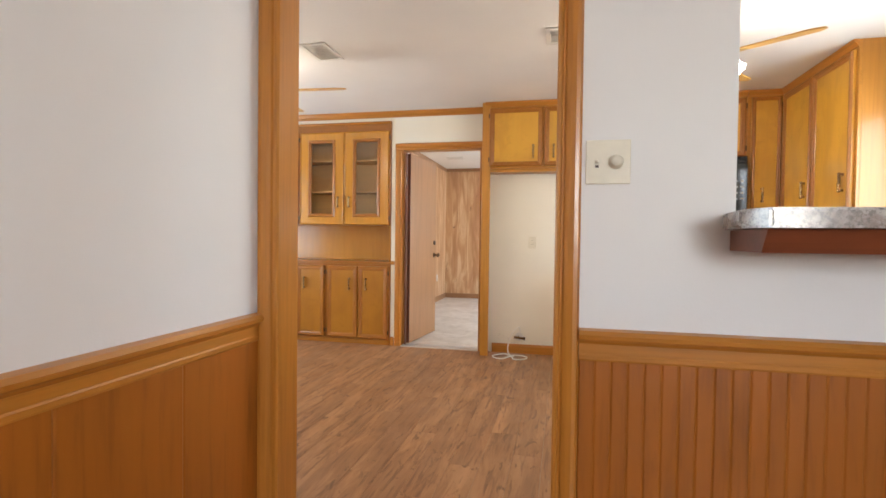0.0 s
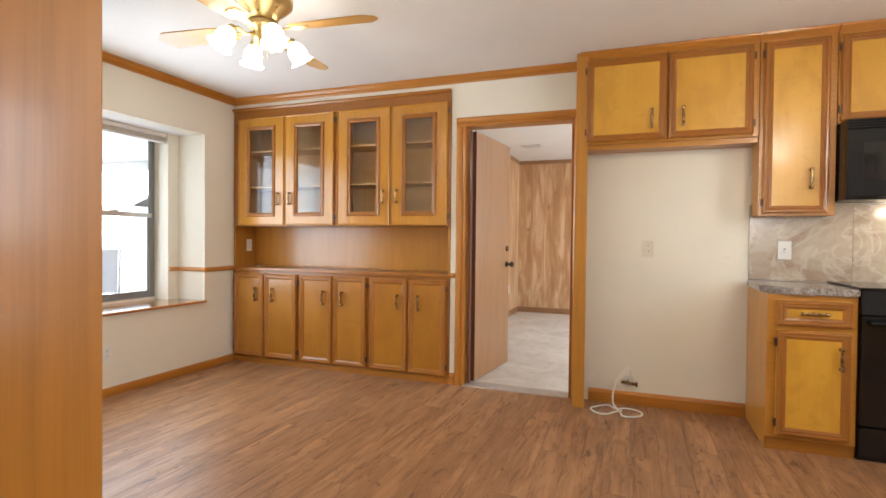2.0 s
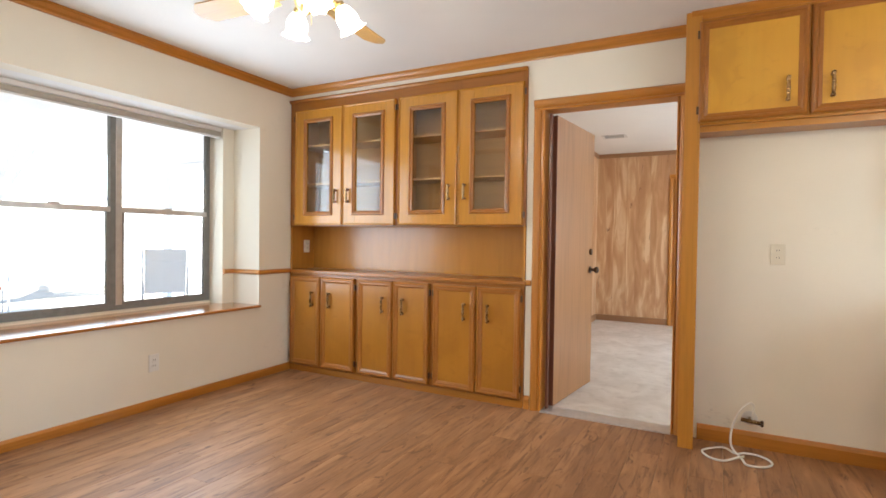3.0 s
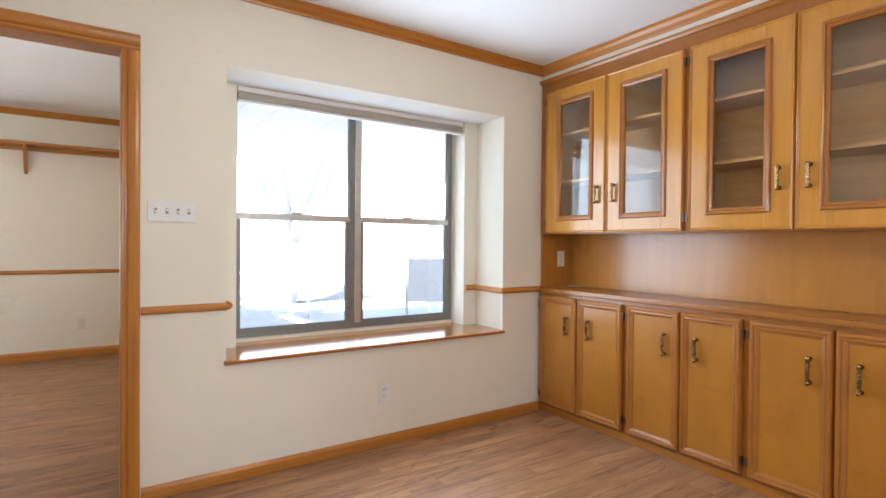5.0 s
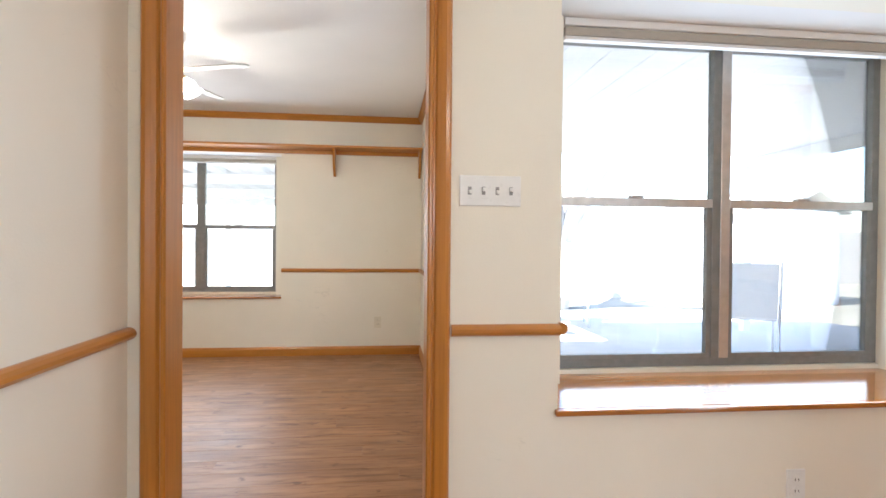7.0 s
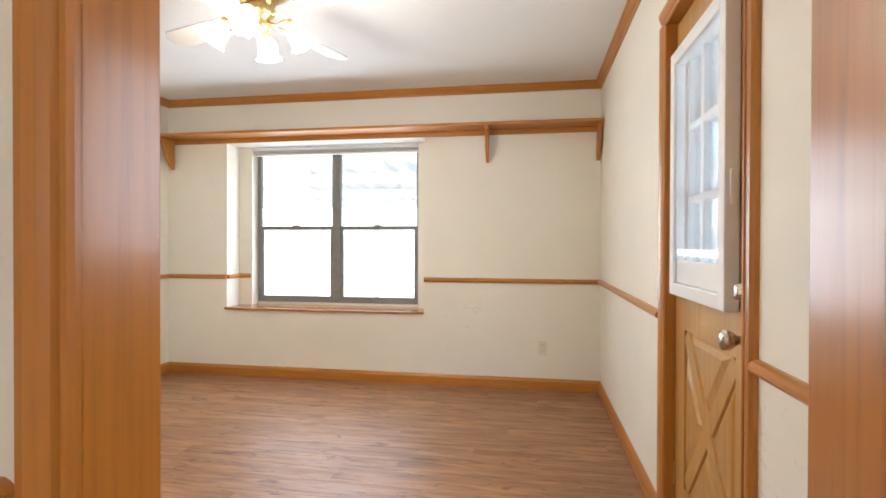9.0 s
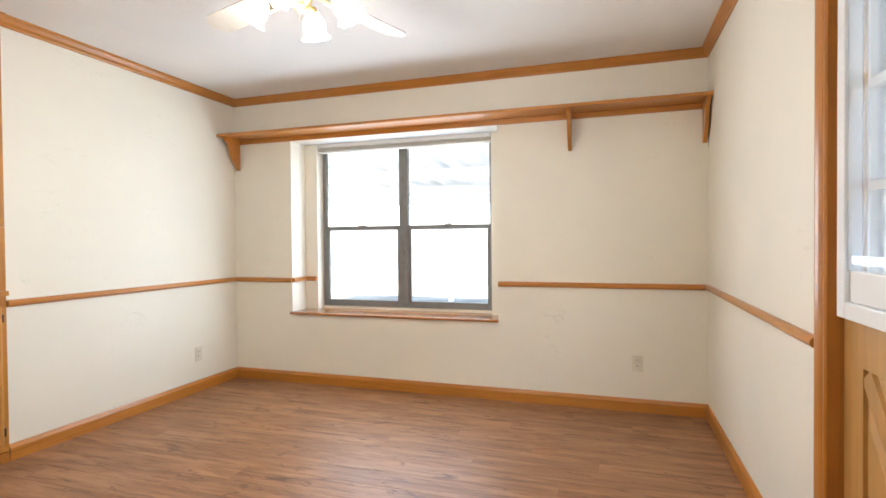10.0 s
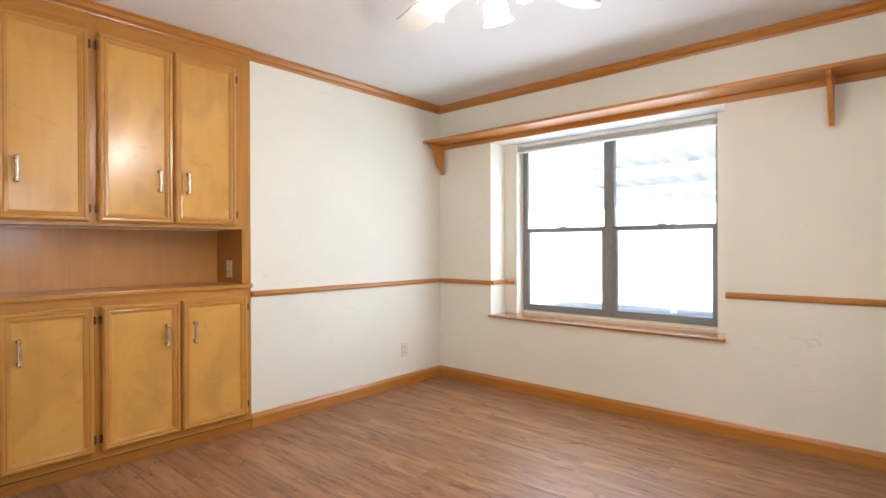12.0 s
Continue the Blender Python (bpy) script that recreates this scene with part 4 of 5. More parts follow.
for i in range(12):
    part("key", cube(0.235 + (i % 3) * 0.045, 0.262 + (i % 3) * 0.045, -0.0015, 0.001, 0.09 + (i // 3) * 0.05, 0.105 + (i // 3) * 0.05), M_GREYMARK, kp)
for i in range(4):
    part("vent_louvre", cube(-0.38, 0.38, 0.004, 0.03, 0.402 + i * 0.014, 0.411 + i * 0.014, bevel=0.001), M_BLACK, mwv)
part("hood_lamp", cube(-0.14, 0.14, 0.03, 0.10, -0.006, -0.0005), M_SHADE, mwv, "lit hood lamp lens")

# ---- den built-in cupboard: local front is -y, turned to face north ----
cup = thing("built_in_cupboard", pose(0, DEN_S, 0, 0, 0, 180), "honey maple built-in cupboard with upper doors, open niche and lower doors", "cupboard")
C0, C1 = 4.135, 5.808
CF = -0.012
part("upper_body", cube(C0, C1, CF + 0.019, 0.36, 1.285, 2.43), M_FRAME["z"], cup)
part("lower_body", cube(C0, C1, CF + 0.019, 0.36, 0.0, 0.911), M_FRAME["z"], cup)
part("niche_back", cube(C0, C1, 0.33, 0.36, 0.912, 1.284), M_NICHE, cup, "stained wooden niche back")
for a, b in ((C0, C0 + 0.06), (C1 - 0.06, C1)):
    part("niche_side", cube(a, b, CF, 0.33, 0.939, 1.284), M_FRAME["z"], cup)
face_frame(cup, C0, C1, 1.285, 2.432, CF, [(C0, C0 + 0.05), (4.52, 4.575), (4.905, 4.96), (5.305, 5.352), (C1 - 0.11, C1)], [(1.285, 1.315), (2.275, 2.432)])
part("crown_moulding", sweep(bmesh.new(), CROWN, (C0, CF, CEIL - 0.0595), (C1 - C0, 0, 0), (0, -1, 0), (0, 0, 1)), M_OAK["x"], cup)
face_frame(cup, C0, C1, 0.06, 0.911, CF, [(C0, C0 + 0.05), (4.52, 4.575), (4.925, 4.972), (5.345, 5.385), (C1 - 0.04, C1)], [(0.06, 0.13), (0.85, 0.911)])
part("toe_board", cube(C0, C1, CF - 0.004, CF + 0.019, 0.0, 0.055, bevel=0.002), M_MOULD["x"], cup)
part("counter", cube(C0, C1 + 0.004, CF - 0.02, 0.33, 0.9115, 0.938, bevel=0.005), M_FRAME["x"], cup)
for a, b, s in ((4.17, 4.535, "r"), (4.542, 4.912, "l"), (4.953, 5.326, "r"), (5.332, 5.702, "l")):
    cab_door(cup, a, b, 1.305, 2.295, CF, b - 0.075 if s == "r" else a + 0.075, 1.545, a - 0.004 if s == "r" else b + 0.004, bright=M_NICKEL, mould=M_MOULD_PALE, panel=M_DEN_DOOR)
for a, b, s in ((4.16, 4.54, "r"), (4.547, 4.93, "l"), (4.966, 5.362, "r"), (5.368, 5.772, "l")):
    cab_door(cup, a, b, 0.102, 0.862, CF, b - 0.075 if s == "r" else a + 0.075, 0.672, a - 0.004 if s == "r" else b + 0.004, bright=M_NICKEL, mould=M_MOULD_PALE, panel=M_DEN_DOOR)

# den plate shelf with scrolled brackets
shelf = thing("wall_shelf", pose(DEN_W, 0, 0), "long stained oak plate shelf on scrolled brackets", "shelf")
part("board", cube(0.0, 0.225, DEN_S + 0.005, DEN_N - 0.005, 2.082, 2.104, bevel=0.005), M_OAK["y"], shelf)
part("cleat", cube(0.0, 0.018, DEN_S + 0.005, DEN_N - 0.005, 2.045, 2.0815, bevel=0.002), M_OAK["y"], shelf)
for y in (-0.895, 1.925, 2.785):
    prof = [(0.019, 0), (0.195, 0), (0.197, -0.022)]
    prof += [(0.19 - 0.055 * math.sin(i / 6 * math.pi / 2), -0.03 - 0.075 * (1 - math.cos(i / 6 * math.pi / 2))) for i in range(7)]
    prof += [(0.13 - 0.06 * (i / 6) + 0.012 * math.sin(i / 6 * math.pi), -0.115 - 0.10 * (i / 6)) for i in range(7)]
    prof += [(0.058, -0.235), (0.035, -0.262), (0.019, -0.262)]
    part("bracket", sweep(bmesh.new(), prof, (0, y - 0.012, 2.081), (0, 0.024, 0), (1, 0, 0), (0, 0, 1)), M_OAK["z"], shelf, "scrolled oak bracket")

# ---- doors ----
leaf = tagged(part("door_1", cube(0, 0.785, -0.036, 0, 0.012, 2.022, bevel=0.002), M_SLAB), "flush birch slab door standing open into the back room", "door", "", "structure")
leaf.matrix_world = pose(DOOR_N[0] + 0.018, 5.268, 0, 0, 0, 83.5)
part("door_edge", cube(-0.004, 0, -0.0358, -0.0002, 0.012, 2.022), M_DARKWOOD, leaf)
for z, r in ((0.93, 0.026), (1.075, 0.022)):
    k = bmesh.new()
    for s in (1, -1):
        m = Matrix.Translation((0.725, 0.0 if s < 0 else -0.036, z)) @ Matrix.Rotation(radians(90 * s), 4, "X")
        lathe(k, [(0.03, 0), (0.028, 0.006), (0.012, 0.01), (0.011, 0.03), (r, 0.045), (r, 0.06), (0.012, 0.07)] if z < 1 else [(0.026, 0), (0.024, 0.014), (0.012, 0.018)], 16, m)
    part("knob" if z < 1 else "deadbolt", k, M_BRONZE, leaf, "dark bronze", True)
for z in (0.28, 1.02, 1.78):
    h = bmesh.new()
    lathe(h, [(0.008, -0.045), (0.008, 0.045)], 8, Matrix.Translation((-0.006, 0.004, z)))
    box(h, -0.004, 0.03, -0.0005, 0.0025, z - 0.045, z + 0.045)
    part("hinge", h, M_BRASS if z > 1.5 else M_BRONZE, leaf)
part("door_stop", cube(DOOR_N[0] + 0.018, DOOR_N[0] + 0.032, 5.19, 5.225, 0, 2.02), M_DARKWOOD, bpy.data.objects["trim_back_door_jamb"])


def outside_door():
    """Half-glass crossbuck door; local x runs along the door, the room is towards -y."""
    w, t = XDOOR[1] - XDOOR[0] - 0.006, 0.044
    d = tagged(new("door_2"), "golden oak crossbuck door with nine lights and a white blind frame", "door", "", "structure")
    d.matrix_world = pose(XDOOR[0] + 0.003, DEN_N + 0.032, 0)
    bm = bmesh.new()
    g0, g1, gz0, gz1 = 0.12, w - 0.16, 1.06, 1.86
    for a, b, lo, hi in ((0, g0, 0.01, 2.03), (g1, w, 0.01, 2.03), (g0, g1, gz1, 2.03), (g0, g1, 0.84, gz0), (g0, g1, 0.01, 0.24)):
        box(bm, a, b, 0, t, lo, hi)
    box(bm, g0, g1, 0.012, t - 0.012, 0.24, 0.84)
    part("slab", bm, M_XDOOR, d)
    px0, px1, pz0, pz1 = g0, g1, 0.24, 0.84
    cx, cz = (px0 + px1) / 2, (pz0 + pz1) / 2
    h = 0.055
    # four raised triangles between the arms of the cross
    ratio = (pz1 - pz0) / (px1 - px0)
    for tri in (((px0 + h, pz1 - 0.012), (px1 - h, pz1 - 0.012), (cx, cz + h * ratio * 0.9)), ((px0 + h, pz0 + 0.012), (cx, cz - h * ratio * 0.9), (px1 - h, pz0 + 0.012)),
                ((px0 + 0.012, pz0 + h * ratio), (px0 + 0.012, pz1 - h * ratio), (cx - h * 0.9, cz)), ((px1 - 0.012, pz0 + h * ratio), (cx + h * 0.9, cz), (px1 - 0.012, pz1 - h * ratio))):
        mx, mz = sum(p[0] for p in tri) / 3, sum(p[1] for p in tri) / 3
        b2 = bmesh.new()
        outer = [b2.verts.new((x, 0.012, z)) for x, z in tri]
        inner = [b2.verts.new((mx + (x - mx) * 0.72, 0.0, mz + (z - mz) * 0.72)) for x, z in tri]
        for i in range(3):
            b2.faces.new((outer[i], outer[(i + 1) % 3], inner[(i + 1) % 3], inner[i]))
        b2.faces.new(inner)
        part("raised_panel", b2, M_XDOOR, d)
    arms = bmesh.new()
    for s in (1, -1):
        a = Vector((px0, 0, pz0 if s > 0 else pz1))
        e = Vector((px1, 0, pz1 if s > 0 else pz0))
        u = (e - a).normalized()
        n = Vector((-u.z, 0, u.x))
        sweep(arms, [(-0.034, 0.012), (-0.03, 0.003 + 0.001 * s), (0.03, 0.003 + 0.001 * s), (0.034, 0.012)], a + u * 0.02, (e - a) - u * 0.04, n, (0, 1, 0))
    part("crossbuck", arms, M_XDOOR, d)
    for i in range(3):
        for k in range(3):
            x0, z0 = g0 + (g1 - g0) / 3 * i, gz0 + (gz1 - gz0) / 3 * k
            p = part("pane", cube(x0 + 0.012, x0 + (g1 - g0) / 3 - 0.012, 0.02, 0.024, z0 + 0.012, z0 + (gz1 - gz0) / 3 - 0.012), M_GLASS, d)
            p.visible_shadow = False
    bars = bmesh.new()
    for i in range(4):
        x = g0 + (g1 - g0) / 3 * i
        box(bars, x - 0.013, x + 0.013, 0.008, 0.036, gz0, gz1)
        z = gz0 + (gz1 - gz0) / 3 * i
        box(bars, g0, g1, 0.0085, 0.0355, z - 0.013, z + 0.013)
    part("glazing_bars", bars, M_VENT, d)
    b0, b1, bz0, bz1 = 0.066, w - 0.132, 0.972, 1.885
    f = bmesh.new()
    for a, b, lo, hi in ((b0, b0 + 0.05, bz0, bz1), (b1 - 0.05, b1, bz0, bz1), (b0 + 0.05, b1 - 0.05, bz0, bz0 + 0.045), (b0 + 0.05, b1 - 0.05, bz1 - 0.05, bz1)):
        box(f, a, b, -0.043, -0.001, lo, hi, bevel=0.004)
    fr = part("blind_frame", f, M_WHITE, d, "white add-on blind frame")
    part("blind_stack", cube(b0 + 0.052, b1 - 0.052, -0.03, -0.006, bz0 + 0.047, bz0 + 0.13, bevel=0.003), M_WHITE, fr)
    pg = part("blind_pane", cube(b0 + 0.05, b1 - 0.05, -0.036, -0.034, bz0 + 0.13, bz1 - 0.05), M_SHEER, fr)
    pg.visible_shadow = False
    part("blind_slider", cube(b1, b1 + 0.012, -0.03, -0.008, 1.27, 1.37, bevel=0.003), M_WHITE, fr)
    for z, rings in ((0.905, [(0.034, 0), (0.032, 0.008), (0.014, 0.012), (0.012, 0.03), (0.02, 0.038), (0.028, 0.052), (0.027, 0.068), (0.014, 0.074)]), (1.035, [(0.032, 0), (0.03, 0.016), (0.022, 0.02), (0.02, 0.036), (0.012, 0.038)])):
        k = bmesh.new()
        lathe(k, rings, 20, Matrix.Translation((w - 0.069, 0, z)) @ Matrix.Rotation(radians(90), 4, "X"))
        part("knob" if z < 1 else "deadbolt", k, M_NICKEL, d, "satin nickel", True)
    for z in (0.25, 1.05, 1.82):
        part("hinge", cube(-0.004, 0.006, -0.006, 0.0, z - 0.045, z + 0.045), M_BRASS, d)


outside_door()

# ---- ceiling fans ----


def ceiling_fan(at, first, blades, blade_mat, lamp_first, label, length=0.62):
    f = thing("ceiling_fan", pose(at[0], at[1], CEIL), label, "ceiling fan", "ceiling fans")
    bm = bmesh.new()
    lathe(bm, [(0.0, -0.001), (0.14, -0.001), (0.148, -0.02), (0.148, -0.07), (0.142, -0.076), (0.148, -0.084), (0.146, -0.115), (0.12, -0.14), (0.085, -0.165), (0.07, -0.20), (0.0, -0.20)], 36)
    part("motor_housing", bm, M_BRASS, f, "polished brass housing", True)
    bm = bmesh.new()
    lathe(bm, [(0.0, -0.201), (0.075, -0.201), (0.08, -0.215), (0.07, -0.235), (0.045, -0.25), (0.05, -0.275), (0.045, -0.30), (0.025, -0.325), (0.012, -0.335), (0.0, -0.34)], 28)
    hub = part("light_hub", bm, M_BRASS, f, "", True)
    for i in range(blades):
        a = first + 360 / blades * i
        turn = pose(0, 0, -0.243, 0, 0, a) @ pose(0, 0, 0, 11, 0, 0)
        bm = bmesh.new()
        outline = [(0.17, -0.05), (0.30, -0.062), (length - 0.055, -0.068), (length - 0.045, -0.064), (length - 0.004, -0.028), (length, -0.02), (length, 0.02), (length - 0.004, 0.028), (length - 0.045, 0.064), (length - 0.055, 0.068), (0.30, 0.062), (0.17, 0.05)]
        lo = [bm.verts.new(turn @ Vector((x, y, 0))) for x, y in outline]
        hi = [bm.verts.new(turn @ Vector((x, y, 0.007))) for x, y in outline]
        n = len(outline)
        for k in range(n):
            bm.faces.new((lo[k], lo[(k + 1) % n], hi[(k + 1) % n], hi[k]))
        bm.faces.new(lo[::-1])
        bm.faces.new(hi)
        b = part("blade", bm, blade_mat, f)
        iron = bmesh.new()
        pts = [(0.09, -0.012), (0.15, -0.014), (0.20, -0.04), (0.25, -0.03), (0.26, 0.0), (0.25, 0.03), (0.20, 0.04), (0.15, 0.014), (0.09, 0.012)]
        lo = [iron.verts.new(turn @ Vector((x, y, -0.005))) for x, y in pts]
        hi = [iron.verts.new(turn @ Vector((x, y, -0.0005))) for x, y in pts]
        for k in range(len(pts)):
            iron.faces.new((lo[k], lo[(k + 1) % len(pts)], hi[(k + 1) % len(pts)], hi[k]))
        iron.faces.new(lo[::-1])
        iron.faces.new(hi)
        part("blade_iron", iron, M_BRASS, b)
    for i in range(4):
        a = radians(lamp_first + 90 * i)
        ca, sa = math.cos(a), math.sin(a)
        arm = bmesh.new()
        tube(arm, [(0.045 * ca, 0.045 * sa, -0.262), (0.08 * ca, 0.08 * sa, -0.277), (0.12 * ca, 0.12 * sa, -0.252), (0.145 * ca, 0.145 * sa, -0.262)], 0.008)
        am = part("arm", arm, M_BRASS, f, "", True)
        tilt = Matrix.Translation((0.145 * ca, 0.145 * sa, -0.262)) @ Matrix.Rotation(a, 4, "Z") @ Matrix.Rotation(radians(180 - 32), 4, "Y")
        sock = bmesh.new()
        lathe(sock, [(0.018, -0.01), (0.022, 0.0), (0.022, 0.02), (0.014, 0.024)], 16, tilt)
        part("socket", sock, M_BRASS, am, "", True)
        sh = bmesh.new()
        lathe(sh, [(0.022, 0.012), (0.036, 0.03), (0.047, 0.055), (0.048, 0.078), (0.044, 0.095), (0.05, 0.108), (0.060, 0.118)], 36, tilt, lambda t, k: 1 + (0.0, 0.0, 0.02, 0.03, 0.05, 0.08, 0.11)[k] * math.cos(9 * t))
        part("shade", sh, M_SHADE, f, "lit frosted tulip glass shade with a ruffled rim", True)
        bl = bmesh.new()
        lathe(bl, [(0.0, 0.024), (0.012, 0.028), (0.02, 0.05), (0.018, 0.07), (0.0, 0.08)], 14, tilt)
        part("bulb", bl, M_BULB, am, "", True)
    ch = bmesh.new()
    tube(ch, [(0.02, 0.01, -0.33), (0.021, 0.011, -0.36), (0.021, 0.012, -0.38)], 0.0015, 5)
    part("pull_chain", ch, M_BRASS, f)
    return f


ceiling_fan(FAN_1, 5, 4, M_BLADE, 55, "brass ceiling fan with honey wood blades and four lit tulip shades")
ceiling_fan(FAN_2, 72, 4, M_BLADE_WHITE, 14, "brass ceiling fan with white blades and four lit tulip shades")
ceiling_fan(FAN_3, 322, 4, M_BLADE, 45, "brass kitchen ceiling fan with honey wood blades and lit shades")


def ceiling_vent(x, y, w, h, label):
    v = thing("ceiling_vent", pose(x, y, CEIL), label, "air vent", "ceiling vents")
    bm = bmesh.new()
    for a, b, c, d in ((-w, w, -h, -h + 0.03), (-w, w, h - 0.03, h), (-w, -w + 0.03, -h + 0.03, h - 0.03), (w - 0.03, w, -h + 0.03, h - 0.03)):
        box(bm, a, b, c, d, -0.010, -0.0005, bevel=0.003)
    part("frame", bm, M_VENT, v)
    part("backing", cube(-w + 0.03, w - 0.03, -h + 0.03, h - 0.03, -0.003, -0.0006), M_GROUT, v)
    n = 9
    for i in range(n):
        y0 = -h + 0.036 + (2 * h - 0.072) * i / (n - 1)
        s = bmesh.new()
        sweep(s, [(-0.007, -0.008), (-0.005, -0.009), (0.007, -0.0035), (0.005, -0.0032)], (-w + 0.03, y0, 0), (2 * w - 0.06, 0, 0), (0, 1, 0), (0, 0, 1))
        part("slat", s, M_VENT, v)


ceiling_vent(-1.70, 3.36, 0.10, 0.165, "white louvred ceiling air vent")
ceiling_vent(-0.05, 3.38, 0.10, 0.14, "white louvred ceiling air vent")
# Small white ceiling fitting of unknown kind; a vent copy stands in for it.
ceiling_vent(-1.75, 8.3, 0.14, 0.10, "small white ceiling fitting in the back room, built as a louvred vent")

# ---- plates, outlets ----


def plate(m, w, h, label, kind, mat):
    """A wall plate on a face that looks to local -y."""
    p = thing("wall_plate", m, label, "switch" if kind in ("toggle", "dimmer") else "outlet")
    part("plate", cube(-w / 2, w / 2, -0.006, -0.0005, -h / 2, h / 2, bevel=0.003), mat, p)
    if kind == "outlet":
        for z in (-0.02, 0.02):
            s = bmesh.new()
            lathe(s, [(0.0165, 0), (0.0165, 0.003), (0.015, 0.0035)], 16, Matrix.Translation((0, -0.006, z)) @ Matrix.Rotation(radians(90), 4, "X"))
            soc = part("socket_face", s, mat, p)
            for x in (-0.0065, 0.0065):
                part("slot", cube(x - 0.0012, x + 0.0012, -0.0103, -0.009, z - 0.002, z + 0.007), M_SLOT, soc)
    if kind == "toggle":
        n = max(1, round(w / 0.05))
        for i in range(n):
            x = (i - (n - 1) / 2) * 0.046
            part("slot", cube(x - 0.006, x + 0.006, -0.0068, -0.005, -0.013, 0.013), M_SEAM, p)
            t = bmesh.new()
            box(t, x - 0.0045, x + 0.0045, -0.018, -0.006, -0.002 if i % 2 else -0.010, 0.010 if i % 2 else 0.002, bevel=0.002)
            part("toggle", t, mat, p)
    if kind == "dimmer":
        k = bmesh.new()
        lathe(k, [(0.021, 0), (0.021, 0.004), (0.018, 0.007), (0.0165, 0.022), (0.013, 0.025)], 24, Matrix.Translation((0.022, -0.006, 0.0)) @ Matrix.Rotation(radians(90), 4, "X"))
        part("dial", k, mat, p, "ivory dimmer dial", True)
        part("toggle", cube(-0.036, -0.026, -0.017, -0.006, -0.003, 0.006, bevel=0.002), mat, p)
        part("mark", cube(-0.036, -0.026, -0.0068, -0.006, -0.016, -0.009), M_SLOT, p)
    return p


plate(pose(0.102, EF, 1.366), 0.125, 0.128, "ivory dimmer switch plate on the white wall", "dimmer", M_IVORY)
plate(pose(XW, 2.78, 1.325, 0, 0, 90), 0.205, 0.10, "white four-gang toggle switch plate", "toggle", M_PLATE)
plate(pose(XW, 3.89, 0.305, 0, 0, 90), 0.072, 0.116, "white duplex outlet low on the wall", "outlet", M_PLATE)
plate(pose(-0.315, YN, 1.10), 0.072, 0.116, "ivory duplex outlet in the refrigerator alcove", "outlet", M_IVORY)
plate(pose(0.50, YN - 0.013, 1.105), 0.075, 0.118, "white switch plate on the marbled backsplash", "toggle", M_PLATE)
plate(pose(DEN_W, 2.37, 0.335, 0, 0, 90), 0.072, 0.116, "ivory duplex outlet low on the wall", "outlet", M_IVORY)
plate(pose(-7.20, DEN_S, 0.30, 0, 0, 180), 0.072, 0.116, "ivory duplex outlet low on the wall", "outlet", M_IVORY)
plate(pose(H0 + 0.0185, 5.32, 1.08, 0, 0, 90), 0.07, 0.112, "ivory outlet inside the hutch niche", "outlet", M_IVORY)
plate(pose(-(C1 - 0.0605), DEN_S - 0.15, 1.03, 0, 0, 90), 0.07, 0.112, "ivory outlet inside the cupboard niche", "outlet", M_IVORY)
plate(pose(-0.7645, 5.06, 1.33, 0, 0, 90), 0.05, 0.11, "ivory switch plate on the alcove end panel", "toggle", M_IVORY)
plate(pose(-2.193, 8.95, 0.42, 0, 0, 90), 0.072, 0.116, "white outlet on the panelling", "outlet", M_PLATE)
plate(pose(-2.193, 8.72, 0.42, 0, 0, 90), 0.072, 0.116, "white outlet on the panelling", "outlet", M_PLATE)

# water valve and coiled supply tube in the alcove
valve = thing("water_valve", pose(-0.43, YN, 0.165), "brass water valve in a wall box", "valve")
bm = bmesh.new()
lathe(bm, [(0.04, 0), (0.038, 0.004), (0.02, 0.006)], 20, Matrix.Rotation(radians(90), 4, "X"))
part("flange", bm, M_VENT, valve)
bm = bmesh.new()
tube(bm, [(0, 0, 0), (0, -0.05, 0), (0.0, -0.06, 0.0)], 0.011)
tube(bm, [(-0.045, -0.05, 0.0), (0.055, -0.055, -0.008)], 0.012)
part("valve_body", bm, M_OLDBRASS, valve, "", True)
part("handle", lathe(bmesh.new(), [(0.016, 0), (0.019, 0.006), (0.016, 0.014)], 10, Matrix.Translation((0.05, -0.055, -0.008)) @ Matrix.Rotation(radians(90), 4, "Y")), M_BRONZE, valve)
pts = [(-0.42, YN - 0.06, 0.175), (-0.415, YN - 0.075, 0.255), (-0.445, YN - 0.09, 0.268), (-0.495, YN - 0.10, 0.20), (-0.525, YN - 0.12, 0.10), (-0.52, YN - 0.16, 0.035), (-0.475, YN - 0.235, 0.009)]
pts += [(-0.43 + 0.095 * math.cos(a), YN - 0.225 + 0.088 * math.sin(a), 0.007) for a in [radians(-105 + 35 * i) for i in range(8)]]
pts += [(-0.56, YN - 0.115, 0.010), (-0.635, YN - 0.165, 0.007), (-0.665, YN - 0.225, 0.007), (-0.625, YN - 0.30, 0.007), (-0.56, YN - 0.31, 0.007), (-0.50, YN - 0.265, 0.018), (-0.465, YN - 0.20, 0.009)]


def smooth_path(points, steps=5):
    p = [Vector(q) for q in points]
    res = []
    for i in range(len(p) - 1):
        a, b, c, d = p[max(i - 1, 0)], p[i], p[i + 1], p[min(i + 2, len(p) - 1)]
        for k in range(steps):
            t = k / steps
            res.append(0.5 * (2 * b + (c - a) * t + (2 * a - 5 * b + 4 * c - d) * t * t + (3 * b - a - 3 * c + d) * t ** 3))
    return res + [p[-1]]


tagged(part("supply_tube", tube(bmesh.new(), smooth_path(pts), 0.006), M_TUBE, None, "", True), "loose coil of white plastic supply tube on the floor", "tube")

# ---- entry wainscot ----


